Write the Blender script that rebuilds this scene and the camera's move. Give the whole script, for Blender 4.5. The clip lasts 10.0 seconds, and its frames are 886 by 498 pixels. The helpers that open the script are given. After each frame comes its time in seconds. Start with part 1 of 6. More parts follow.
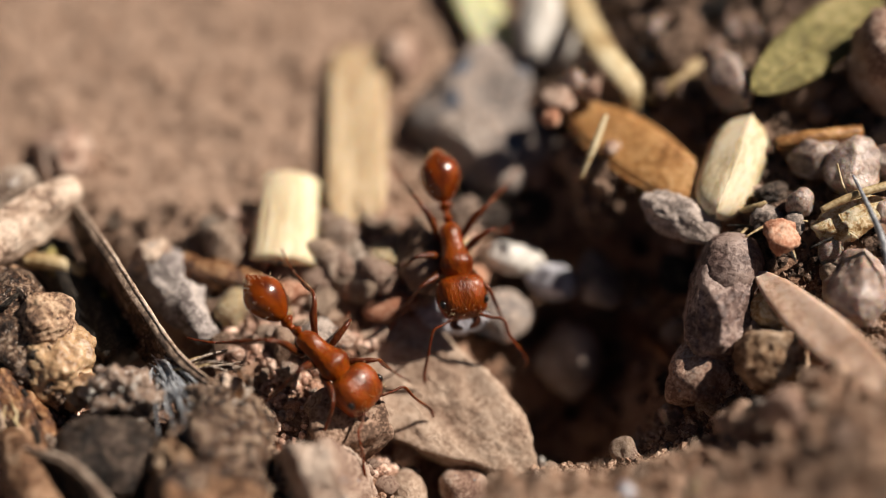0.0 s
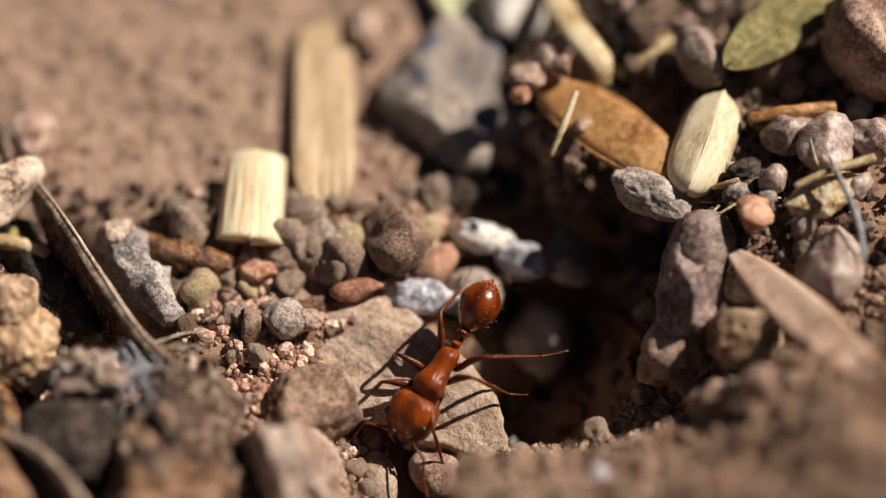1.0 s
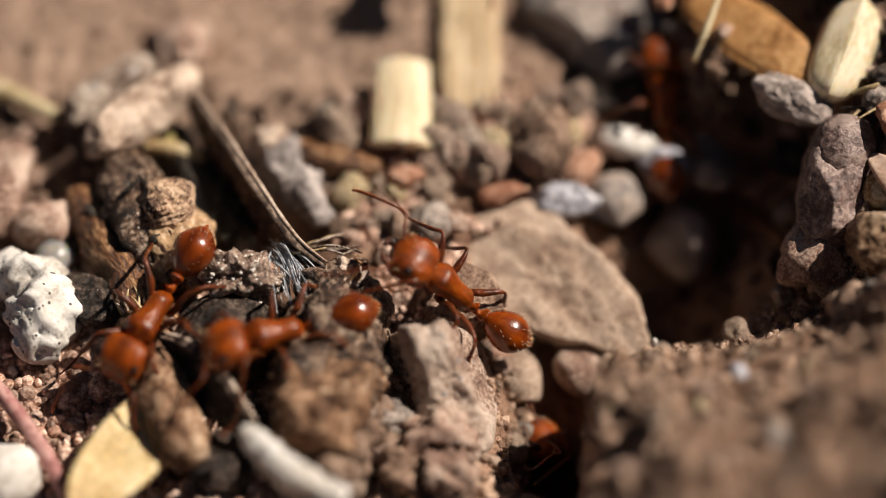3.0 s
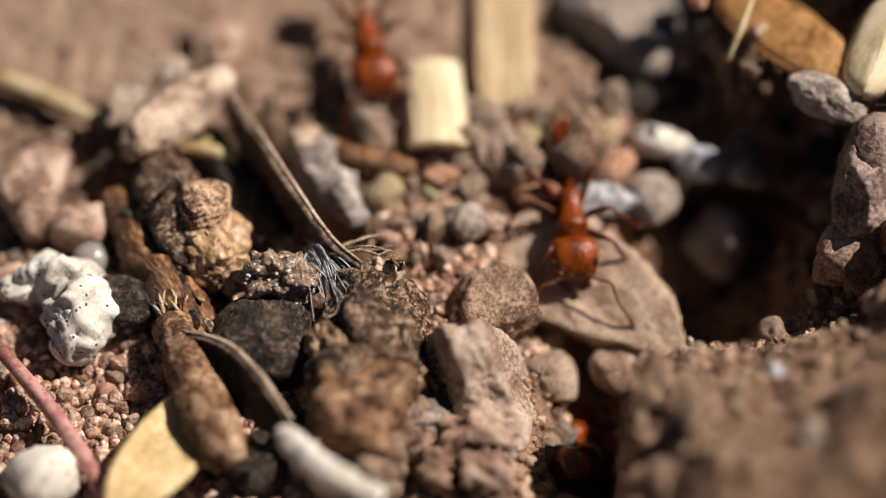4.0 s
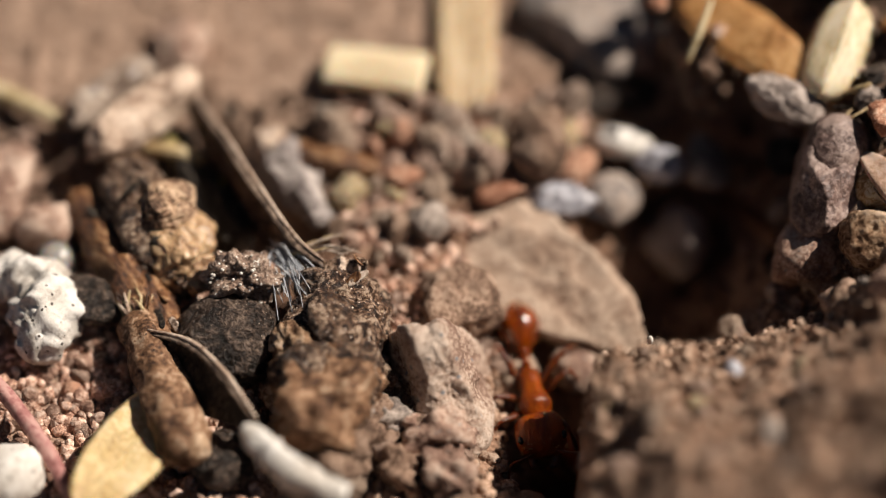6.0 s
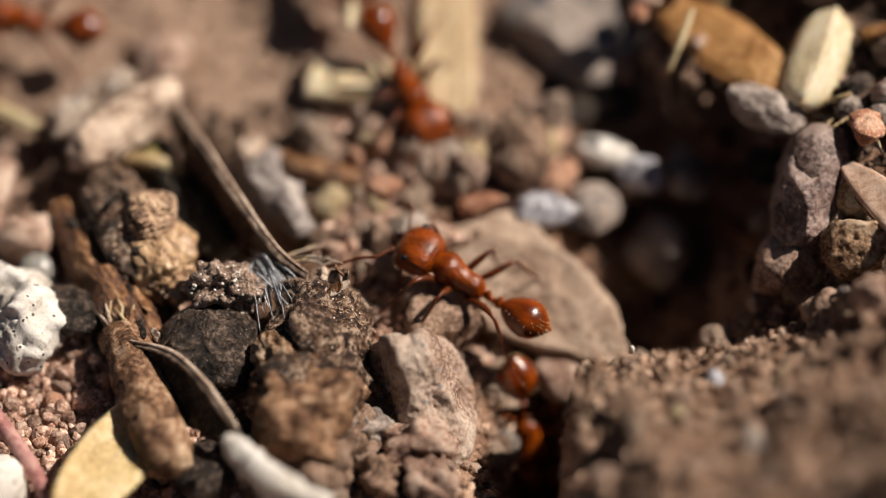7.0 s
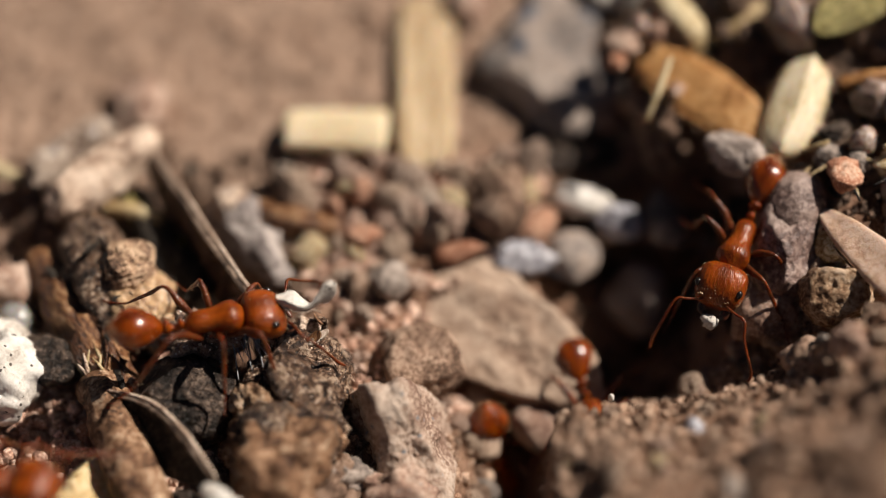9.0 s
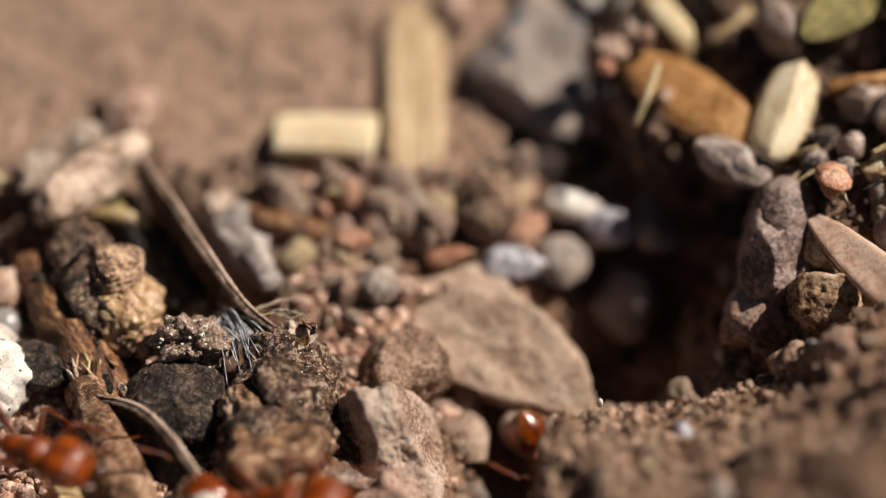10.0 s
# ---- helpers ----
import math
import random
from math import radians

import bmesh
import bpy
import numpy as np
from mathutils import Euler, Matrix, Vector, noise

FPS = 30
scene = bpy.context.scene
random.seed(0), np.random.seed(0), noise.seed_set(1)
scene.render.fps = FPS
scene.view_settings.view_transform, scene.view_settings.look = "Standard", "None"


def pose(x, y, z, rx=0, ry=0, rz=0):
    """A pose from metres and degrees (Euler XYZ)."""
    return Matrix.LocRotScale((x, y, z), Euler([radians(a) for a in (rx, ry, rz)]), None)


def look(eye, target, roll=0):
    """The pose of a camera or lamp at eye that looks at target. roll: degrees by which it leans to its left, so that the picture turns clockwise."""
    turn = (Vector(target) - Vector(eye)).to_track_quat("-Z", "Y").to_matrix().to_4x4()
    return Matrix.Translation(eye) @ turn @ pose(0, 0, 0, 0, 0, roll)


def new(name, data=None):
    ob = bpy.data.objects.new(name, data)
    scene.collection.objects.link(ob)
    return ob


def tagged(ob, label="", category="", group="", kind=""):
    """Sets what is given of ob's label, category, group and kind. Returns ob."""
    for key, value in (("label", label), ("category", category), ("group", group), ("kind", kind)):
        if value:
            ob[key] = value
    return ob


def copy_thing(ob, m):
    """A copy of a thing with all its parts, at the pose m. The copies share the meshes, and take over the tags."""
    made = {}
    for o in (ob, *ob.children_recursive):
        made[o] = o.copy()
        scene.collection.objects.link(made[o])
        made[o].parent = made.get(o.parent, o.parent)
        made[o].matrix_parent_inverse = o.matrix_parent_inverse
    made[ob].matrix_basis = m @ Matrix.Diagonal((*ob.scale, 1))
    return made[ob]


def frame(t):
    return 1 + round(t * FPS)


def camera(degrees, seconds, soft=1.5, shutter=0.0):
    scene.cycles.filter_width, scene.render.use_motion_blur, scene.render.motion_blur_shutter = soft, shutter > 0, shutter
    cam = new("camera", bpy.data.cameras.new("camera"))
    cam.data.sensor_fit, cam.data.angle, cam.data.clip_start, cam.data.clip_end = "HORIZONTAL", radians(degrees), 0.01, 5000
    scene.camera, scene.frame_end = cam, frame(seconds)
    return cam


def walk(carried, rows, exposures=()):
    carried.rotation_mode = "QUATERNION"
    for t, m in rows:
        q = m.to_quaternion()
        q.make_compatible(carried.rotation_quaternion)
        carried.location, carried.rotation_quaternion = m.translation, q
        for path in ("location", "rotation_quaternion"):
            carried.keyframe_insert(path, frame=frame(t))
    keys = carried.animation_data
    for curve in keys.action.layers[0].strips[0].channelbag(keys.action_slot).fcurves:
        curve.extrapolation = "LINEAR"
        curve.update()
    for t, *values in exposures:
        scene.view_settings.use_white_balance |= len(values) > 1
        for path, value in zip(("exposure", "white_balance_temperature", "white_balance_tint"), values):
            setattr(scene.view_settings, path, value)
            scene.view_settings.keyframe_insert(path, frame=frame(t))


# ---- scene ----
# Lengths below are in centimetres, laid into the world by U.
U = 0.01
cam = camera(22.0, 10.0, 1.0)
EYE, AIM = Vector((0, -6.428, 7.660)) * U, Vector((0, 0, 0))
# seconds, way back (cm), turn to the left, up and roll, in degrees
PATH = [
    (0.00, 0.011, 0.062, -0.020, 0.113),
    (0.20, -0.041, -0.068, 0.167, 0.055),
    (0.50, -0.110, -0.309, 0.266, -0.003),
    (0.80, -0.131, -0.601, -0.224, -0.083),
    (1.00, -0.125, -0.720, -0.552, -0.160),
    (1.20, -0.124, -0.639, -0.680, -0.230),
    (1.50, -0.090, -0.160, -0.823, -0.163),
    (1.70, -0.030, 0.328, -1.162, -0.247),
    (2.00, 0.070, 1.055, -2.010, -0.214),
    (2.20, 0.100, 1.536, -2.606, -0.189),
    (2.50, 0.120, 2.171, -2.950, -0.280),
    (3.00, 0.130, 2.911, -2.923, -0.271),
    (3.20, 0.135, 3.079, -2.886, -0.317),
    (4.30, 0.147, 3.903, -2.956, -0.598),
    (4.50, 0.176, 3.771, -3.134, -0.529),
    (4.70, 0.180, 3.647, -3.081, -0.543),
    (5.00, 0.205, 3.448, -2.946, -0.537),
    (5.50, 0.222, 3.133, -2.828, -0.495),
    (5.70, 0.232, 3.008, -2.830, -0.512),
    (6.80, 0.248, 2.437, -3.167, -0.623),
    (7.00, 0.245, 2.359, -2.647, -0.620),
    (7.20, 0.251, 2.269, -1.997, -0.616),
    (7.50, 0.256, 2.162, -1.481, -0.589),
    (8.00, 0.249, 2.011, -1.434, -0.657),
    (8.50, 0.241, 1.899, -1.435, -0.686),
    (9.00, 0.235, 1.816, -1.434, -0.725),
    (9.50, 0.243, 1.754, -1.382, -0.750),
    (10.00, 0.239, 1.534, -1.314, -0.710),
]
START = look(EYE, AIM)
walk(cam, [(t, START @ pose(0, 0, back * U, 0, 0, 0) @ pose(0, 0, 0, 0, yaw, 0) @ pose(0, 0, 0, up, 0, 0) @ pose(0, 0, 0, 0, 0, roll)) for t, back, yaw, up, roll in PATH],
     [(0.0, 0.20), (1.5, 0.18), (2.5, 0.12), (5.5, 0.12), (7.0, 0.07), (8.0, 0.06), (10.0, 0.06)])
cam.data.dof.use_dof = True
cam.data.dof.focus_distance = 9.74 * U
cam.data.dof.aperture_fstop = 10.0

# ---- light ----
SUN = Vector((0.645, 0.22, 0.72)).normalized()
world = bpy.data.worlds.new("sky")
scene.world = world
world.use_nodes = True
sky = world.node_tree.nodes.new("ShaderNodeTexSky")
sky.sky_type, sky.sun_disc = "NISHITA", False
sky.sun_elevation, sky.sun_rotation = math.asin(SUN.z), math.atan2(SUN.x, SUN.y)
world.node_tree.links.new(sky.outputs[0], world.node_tree.nodes["Background"].inputs[0])
world.node_tree.nodes["Background"].inputs[1].default_value = 0.015
lamp = bpy.data.lights.new("sun", "SUN")
lamp.energy, lamp.angle, lamp.color = 5.6, radians(0.55), (1.0, 0.885, 0.775)
sun = new("sun", lamp)
sun.matrix_world = look(SUN, (0, 0, 0))


# ---- materials ----
def ramp_node(nt, stops):
    r = nt.nodes.new("ShaderNodeValToRGB")
    els = r.color_ramp.elements
    while len(els) < len(stops):
        els.new(0.5)
    for e, (p, c) in zip(els, stops):
        e.position, e.color = p, (*c, 1)
    return r


def material(name, stops, scale=8.0, detail=6.0, rough=0.85, bump=0.5, fine=60.0, spots=None, vary=0.25, island=False,
             gloss=0.5, stretch=(1, 1, 1), through_light=0.0, coat=0.0, warp=0.4, grain=0.8, turn=0.0):
    """A mineral, wood or horn surface: broad colour by noise, fine grain, specks and relief. Scales are per centimetre."""
    m = bpy.data.materials.new(name)
    m.use_nodes = True
    nt = m.node_tree
    n, link = nt.nodes, nt.links.new
    b = n["Principled BSDF"]
    tc, mp = n.new("ShaderNodeTexCoord"), n.new("ShaderNodeMapping")
    mp.inputs["Scale"].default_value = [s / U for s in stretch]
    rnd = n.new("ShaderNodeNewGeometry").outputs["Random Per Island"] if island else n.new("ShaderNodeObjectInfo").outputs["Random"]
    off = n.new("ShaderNodeVectorMath")
    off.operation = "MULTIPLY_ADD"
    link(rnd, off.inputs[0])
    off.inputs[1].default_value = (37.0, 17.0, 23.0)
    turned = n.new("ShaderNodeMapping")
    turned.inputs["Rotation"].default_value = (0, 0, radians(turn))
    link(tc.outputs["Object"], turned.inputs["Vector"])
    link(turned.outputs[0], mp.inputs["Vector"])
    link(mp.outputs[0], off.inputs[2])
    big, small = n.new("ShaderNodeTexNoise"), n.new("ShaderNodeTexNoise")
    for t, s, d in ((big, scale, detail), (small, fine, 4.0)):
        t.inputs["Scale"].default_value, t.inputs["Detail"].default_value = s, d
        t.inputs["Roughness"].default_value = 0.65
        t.inputs["Distortion"].default_value = warp
        link(off.outputs[0], t.inputs["Vector"])
    mixv = n.new("ShaderNodeMath")
    mixv.operation = "MULTIPLY_ADD"
    link(small.outputs["Fac"], mixv.inputs[0])
    mixv.inputs[1].default_value = grain
    link(big.outputs["Fac"], mixv.inputs[2])
    sub = n.new("ShaderNodeMath")
    sub.operation = "SUBTRACT"
    link(mixv.outputs[0], sub.inputs[0])
    sub.inputs[1].default_value = grain / 2
    ramp = ramp_node(nt, [(0.5 + (q - 0.5) * 0.5, c) for q, c in stops])
    link(sub.outputs[0], ramp.inputs[0])
    colour = ramp.outputs[0]
    if spots:
        size, amount, tone = spots
        v = n.new("ShaderNodeTexVoronoi")
        v.inputs["Scale"].default_value = size
        link(off.outputs[0], v.inputs["Vector"])
        r2 = ramp_node(nt, [(amount * 0.6, (1, 1, 1)), (amount, (0, 0, 0))])
        link(v.outputs["Distance"], r2.inputs[0])
        mx = n.new("ShaderNodeMix")
        mx.data_type = "RGBA"
        link(r2.outputs[0], mx.inputs[0])
        link(colour, mx.inputs[6])
        mx.inputs[7].default_value = (*tone, 1)
        colour = mx.outputs[2]
    hs = n.new("ShaderNodeHueSaturation")
    mr = n.new("ShaderNodeMapRange")
    link(rnd, mr.inputs[0])
    mr.inputs[3].default_value, mr.inputs[4].default_value = 1 - vary, 1 + vary
    link(mr.outputs[0], hs.inputs["Value"])
    link(colour, hs.inputs["Color"])
    link(hs.outputs[0], b.inputs["Base Color"])
    b.inputs["Roughness"].default_value = rough
    b.inputs["Specular IOR Level"].default_value = gloss
    b.inputs["Coat Weight"].default_value = coat
    b.inputs["Coat Roughness"].default_value = 0.2
    if through_light:
        b.inputs["Subsurface Weight"].default_value = through_light
        b.inputs["Subsurface Radius"].default_value = (0.05 * U, 0.025 * U, 0.012 * U)
        b.inputs["Subsurface Scale"].default_value = 1.0
    if bump:
        bp = n.new("ShaderNodeBump")
        bp.inputs["Strength"].default_value = bump
        bp.inputs["Distance"].default_value = 0.013 * U
        link(mixv.outputs[0], bp.inputs["Height"])
        link(bp.outputs[0], b.inputs["Normal"])
    return m


SOIL = material("soil", [(0.22, (0.100, 0.054, 0.035)), (0.5, (0.262, 0.157, 0.104)), (0.78, (0.402, 0.259, 0.180))], 5, 8, 0.95, 0.9, 70, (40, 0.16, (0.40, 0.30, 0.23)), 0.0, gloss=0.12)
GRAIN = material("soil grain", [(0.25, (0.175, 0.10, 0.066)), (0.5, (0.375, 0.245, 0.168)), (0.75, (0.54, 0.405, 0.31))], 20, 4, 0.9, 0.7, 90, None, 0.5, island=True, gloss=0.2)
BEIGE = material("beige stone", [(0.2, (0.27, 0.18, 0.13)), (0.5, (0.43, 0.315, 0.235)), (0.75, (0.53, 0.41, 0.32))], 6, 8, 0.9, 0.9, 60, (17, 0.12, (0.24, 0.17, 0.125)), 0.08, gloss=0.2)
BROWN = material("brown stone", [(0.25, (0.09, 0.055, 0.038)), (0.5, (0.23, 0.145, 0.10)), (0.75, (0.38, 0.27, 0.20))], 8, 7, 0.88, 0.8, 70, (30, 0.14, (0.06, 0.04, 0.03)), 0.2, gloss=0.25)
PINK = material("pinkish stone", [(0.25, (0.196, 0.115, 0.086)), (0.5, (0.38, 0.247, 0.184)), (0.72, (0.529, 0.402, 0.322))], 7, 7, 0.85, 0.8, 60, (22, 0.16, (0.20, 0.20, 0.20)), 0.12, gloss=0.25)
GREY = material("grey stone", [(0.25, (0.108, 0.09, 0.079)), (0.5, (0.238, 0.195, 0.167)), (0.75, (0.432, 0.36, 0.307))], 5, 7, 0.8, 0.7, 50, (14, 0.2, (0.10, 0.11, 0.13)), 0.15, gloss=0.3)
PALEGREY = material("pale pinkish-grey stone", [(0.2, (0.20, 0.16, 0.14)), (0.5, (0.40, 0.33, 0.29)), (0.8, (0.56, 0.48, 0.43))], 6, 7, 0.85, 1.0, 50, (20, 0.16, (0.11, 0.08, 0.07)), 0.1, gloss=0.25)
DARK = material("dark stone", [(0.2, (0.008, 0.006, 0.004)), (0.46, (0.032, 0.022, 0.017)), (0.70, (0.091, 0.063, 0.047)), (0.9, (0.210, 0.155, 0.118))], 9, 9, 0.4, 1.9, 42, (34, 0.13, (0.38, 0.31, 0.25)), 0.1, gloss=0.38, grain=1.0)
QUARTZ = material("milky quartz", [(0.2, (0.17, 0.115, 0.095)), (0.5, (0.34, 0.255, 0.215)), (0.8, (0.52, 0.43, 0.375))], 6, 6, 0.3, 0.7, 40, (16, 0.13, (0.26, 0.15, 0.10)), 0.15, gloss=0.6, through_light=0.6)
WHITE = material("chalky white", [(0.15, (0.38, 0.33, 0.28)), (0.45, (0.64, 0.60, 0.54)), (0.75, (0.78, 0.75, 0.70))], 6, 7, 0.85, 0.6, 50, (20, 0.19, (0.10, 0.085, 0.075)), 0.04, gloss=0.2, grain=0.5)
BLUEWHITE = material("bluish white flint", [(0.25, (0.20, 0.195, 0.215)), (0.5, (0.42, 0.42, 0.47)), (0.66, (0.70, 0.69, 0.72))], 6, 6, 0.5, 0.4, 40, None, 0.05)
RED = material("reddish stone", [(0.3, (0.32, 0.13, 0.07)), (0.55, (0.52, 0.28, 0.18)), (0.75, (0.62, 0.42, 0.30))], 9, 6, 0.8, 0.6, 60, None, 0.1)
OCHRE = material("ochre chip", [(0.25, (0.25, 0.13, 0.04)), (0.5, (0.50, 0.37, 0.19)), (0.72, (0.66, 0.58, 0.42))], 12, 6, 0.7, 0.7, 60, None, 0.1, through_light=0.2)
BARK = material("weathered bark", [(0.25, (0.103, 0.069, 0.052)), (0.45, (0.333, 0.253, 0.196)), (0.7, (0.575, 0.483, 0.402))], 9, 8, 0.9, 1.2, 60, (26, 0.16, (0.05, 0.04, 0.035)), 0.12, gloss=0.2)
WOOD = material("brown rotten wood", [(0.15, (0.022, 0.008, 0.004)), (0.42, (0.120, 0.046, 0.018)), (0.64, (0.270, 0.125, 0.050)), (0.88, (0.500, 0.310, 0.165))], 16, 8, 0.42, 1.5, 60, None, 0.1, gloss=0.5, stretch=(0.35, 1, 1), turn=58)
KNOB = material("knotty wood", [(0.15, (0.040, 0.024, 0.016)), (0.36, (0.200, 0.115, 0.072)), (0.56, (0.420, 0.270, 0.165)), (0.8, (0.600, 0.440, 0.300))], 10, 8, 0.6, 1.0, 45, (16, 0.11, (0.04, 0.025, 0.02)), 0.05, gloss=0.4)
GOLDWOOD = material("bare golden wood", [(0.12, (0.080, 0.042, 0.024)), (0.36, (0.300, 0.180, 0.095)), (0.58, (0.480, 0.320, 0.180)), (0.88, (0.640, 0.490, 0.330))], 6, 6, 0.45, 0.6, 30, (7, 0.16, (0.05, 0.030, 0.020)), 0.05, gloss=0.5, through_light=0.1, grain=0.5, stretch=(0.6, 1, 1), turn=58)
SPECKLED = material("crumb with pale grains", [(0.22, (0.080, 0.048, 0.034)), (0.5, (0.290, 0.190, 0.135)), (0.78, (0.540, 0.410, 0.320))], 14, 7, 0.5, 1.6, 60, (40, 0.27, (0.88, 0.83, 0.76)), 0.05, gloss=0.6)
LICHEN = material("olive-yellow lichen", [(0.3, (0.12, 0.09, 0.02)), (0.55, (0.30, 0.24, 0.07)), (0.8, (0.46, 0.40, 0.18))], 14, 6, 0.9, 1.0, 60, None, 0.2, gloss=0.2)
BLUEBARK = material("bluish-grey weathered wood", [(0.22, (0.150, 0.125, 0.118)), (0.5, (0.370, 0.325, 0.305)), (0.78, (0.580, 0.510, 0.460))], 8, 8, 0.9, 1.1, 60, (22, 0.13, (0.08, 0.06, 0.055)), 0.1, gloss=0.2)
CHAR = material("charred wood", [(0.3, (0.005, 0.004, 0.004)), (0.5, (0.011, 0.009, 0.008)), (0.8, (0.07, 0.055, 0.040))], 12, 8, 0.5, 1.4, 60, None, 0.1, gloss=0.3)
STRAW = material("straw husk", [(0.2, (0.62, 0.49, 0.30)), (0.5, (0.74, 0.61, 0.40)), (0.8, (0.80, 0.69, 0.49))], 3, 5, 0.6, 0.3, 14, None, 0.06, stretch=(6, 1, 6), through_light=0.3)
DULLSTRAW = material("old dry leaf", [(0.25, (0.37, 0.25, 0.135)), (0.5, (0.52, 0.385, 0.23)), (0.75, (0.60, 0.47, 0.305))], 3, 5, 0.65, 0.3, 14, None, 0.05, stretch=(6, 1, 6), through_light=0.2)
GREENLEAF = material("green leaf", [(0.25, (0.13, 0.11, 0.04)), (0.5, (0.235, 0.205, 0.075)), (0.75, (0.36, 0.295, 0.14))], 3, 6, 0.75, 0.3, 25, None, 0.05, through_light=0.1, gloss=0.25)
PALEGREEN = material("pale green leaf", [(0.25, (0.40, 0.43, 0.17)), (0.5, (0.62, 0.62, 0.33)), (0.75, (0.72, 0.72, 0.48))], 3, 5, 0.5, 0.3, 25, None, 0.05, through_light=0.25)
POD = material("brown seed pod", [(0.18, (0.22, 0.10, 0.032)), (0.5, (0.41, 0.21, 0.075)), (0.82, (0.56, 0.33, 0.145))], 4, 6, 0.4, 0.4, 30, None, 0.05, through_light=0.15)
PEACH = material("pinkish dry leaf", [(0.25, (0.40, 0.25, 0.17)), (0.5, (0.55, 0.38, 0.28)), (0.75, (0.62, 0.46, 0.36))], 4, 6, 0.6, 0.4, 40, None, 0.05, through_light=0.2)
YELLOWLEAF = material("yellow dry leaf", [(0.15, (0.42, 0.28, 0.12)), (0.5, (0.66, 0.49, 0.24)), (0.8, (0.74, 0.60, 0.36))], 4, 6, 0.55, 0.4, 40, (14, 0.1, (0.25, 0.14, 0.06)), 0.05, through_light=0.2)
STEM = material("yellow stalk", [(0.25, (0.30, 0.20, 0.09)), (0.5, (0.50, 0.38, 0.20)), (0.75, (0.62, 0.53, 0.34))], 6, 5, 0.6, 0.4, 40, None, 0.08)
PINKSTEM = material("pink stem", [(0.25, (0.28, 0.11, 0.10)), (0.5, (0.42, 0.19, 0.17)), (0.75, (0.52, 0.30, 0.26))], 6, 5, 0.6, 0.4, 40, None, 0.05)
BLADE = material("dry blade", [(0.25, (0.051, 0.031, 0.021)), (0.5, (0.178, 0.121, 0.084)), (0.78, (0.391, 0.295, 0.224))], 8, 7, 0.7, 0.9, 40, None, 0.05)
FIBRE = material("pale blue-grey fibre", [(0.25, (0.17, 0.18, 0.20)), (0.5, (0.36, 0.38, 0.41)), (0.75, (0.58, 0.60, 0.62))], 10, 4, 0.5, 0.2, 40, None, 0.2)
BEAD = material("milky bead", [(0.25, (0.52, 0.50, 0.47)), (0.5, (0.66, 0.64, 0.61)), (0.75, (0.74, 0.72, 0.70))], 5, 4, 0.15, 0.1, 40, None, 0.0, coat=0.6, through_light=0.5)


PALEBARK = material("bleached bark", [(0.22, (0.156, 0.098, 0.071)), (0.42, (0.467, 0.335, 0.249)), (0.7, (0.720, 0.581, 0.463))], 8, 8, 0.9, 1.2, 50, (24, 0.13, (0.10, 0.08, 0.07)), 0.1, gloss=0.2, grain=0.5)
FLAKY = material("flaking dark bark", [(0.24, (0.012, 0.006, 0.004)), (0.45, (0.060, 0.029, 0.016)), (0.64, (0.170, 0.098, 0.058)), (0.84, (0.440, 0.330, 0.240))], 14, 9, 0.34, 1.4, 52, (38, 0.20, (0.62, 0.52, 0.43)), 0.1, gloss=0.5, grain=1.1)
TANBARK = material("tan earth-crusted bark", [(0.2, (0.075, 0.038, 0.020)), (0.42, (0.240, 0.140, 0.080)), (0.6, (0.410, 0.275, 0.170)), (0.8, (0.560, 0.420, 0.300))], 5, 8, 0.85, 1.2, 36, (12, 0.14, (0.09, 0.05, 0.03)), 0.08, gloss=0.25)
SPECKBARK = material("speckled brown bark", [(0.2, (0.045, 0.020, 0.010)), (0.45, (0.175, 0.088, 0.044)), (0.65, (0.330, 0.190, 0.108)), (0.85, (0.520, 0.370, 0.250))], 9, 8, 0.65, 1.2, 40, (26, 0.2, (0.06, 0.035, 0.022)), 0.08, gloss=0.35)
MAUVE = material("mauve-brown stone", [(0.25, (0.085, 0.050, 0.042)), (0.5, (0.210, 0.140, 0.118)), (0.75, (0.380, 0.285, 0.245))], 7, 7, 0.5, 0.7, 50, (20, 0.14, (0.07, 0.04, 0.035)), 0.15, gloss=0.5)
SANDROCK = material("sandy tan rock", [(0.22, (0.22, 0.135, 0.10)), (0.5, (0.46, 0.335, 0.26)), (0.75, (0.62, 0.50, 0.41))], 5, 8, 0.9, 1.0, 55, (12, 0.17, (0.23, 0.23, 0.24)), 0.08, gloss=0.2)
LIGHTGREY = material("light grey stone", [(0.2, (0.13, 0.11, 0.10)), (0.42, (0.25, 0.222, 0.205)), (0.60, (0.37, 0.285, 0.23)), (0.78, (0.45, 0.405, 0.365))], 3, 7, 0.85, 0.7, 40, (4.5, 0.34, (0.13, 0.15, 0.19)), 0.1, gloss=0.25)
FLAKE = material("smooth cream husk", [(0.22, (0.56, 0.44, 0.25)), (0.5, (0.73, 0.61, 0.40)), (0.75, (0.80, 0.70, 0.51))], 4, 4, 0.55, 0.2, 20, None, 0.05, stretch=(3, 1, 3), through_light=0.3)
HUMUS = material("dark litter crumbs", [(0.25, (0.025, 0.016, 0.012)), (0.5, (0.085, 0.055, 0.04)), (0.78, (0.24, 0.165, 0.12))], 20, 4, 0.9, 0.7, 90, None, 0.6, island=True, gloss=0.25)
GRAVEL = material("reddish gravel", [(0.22, (0.19, 0.10, 0.07)), (0.5, (0.43, 0.265, 0.19)), (0.78, (0.70, 0.53, 0.43))], 12, 4, 0.8, 0.5, 60, None, 0.55, island=True, gloss=0.35)


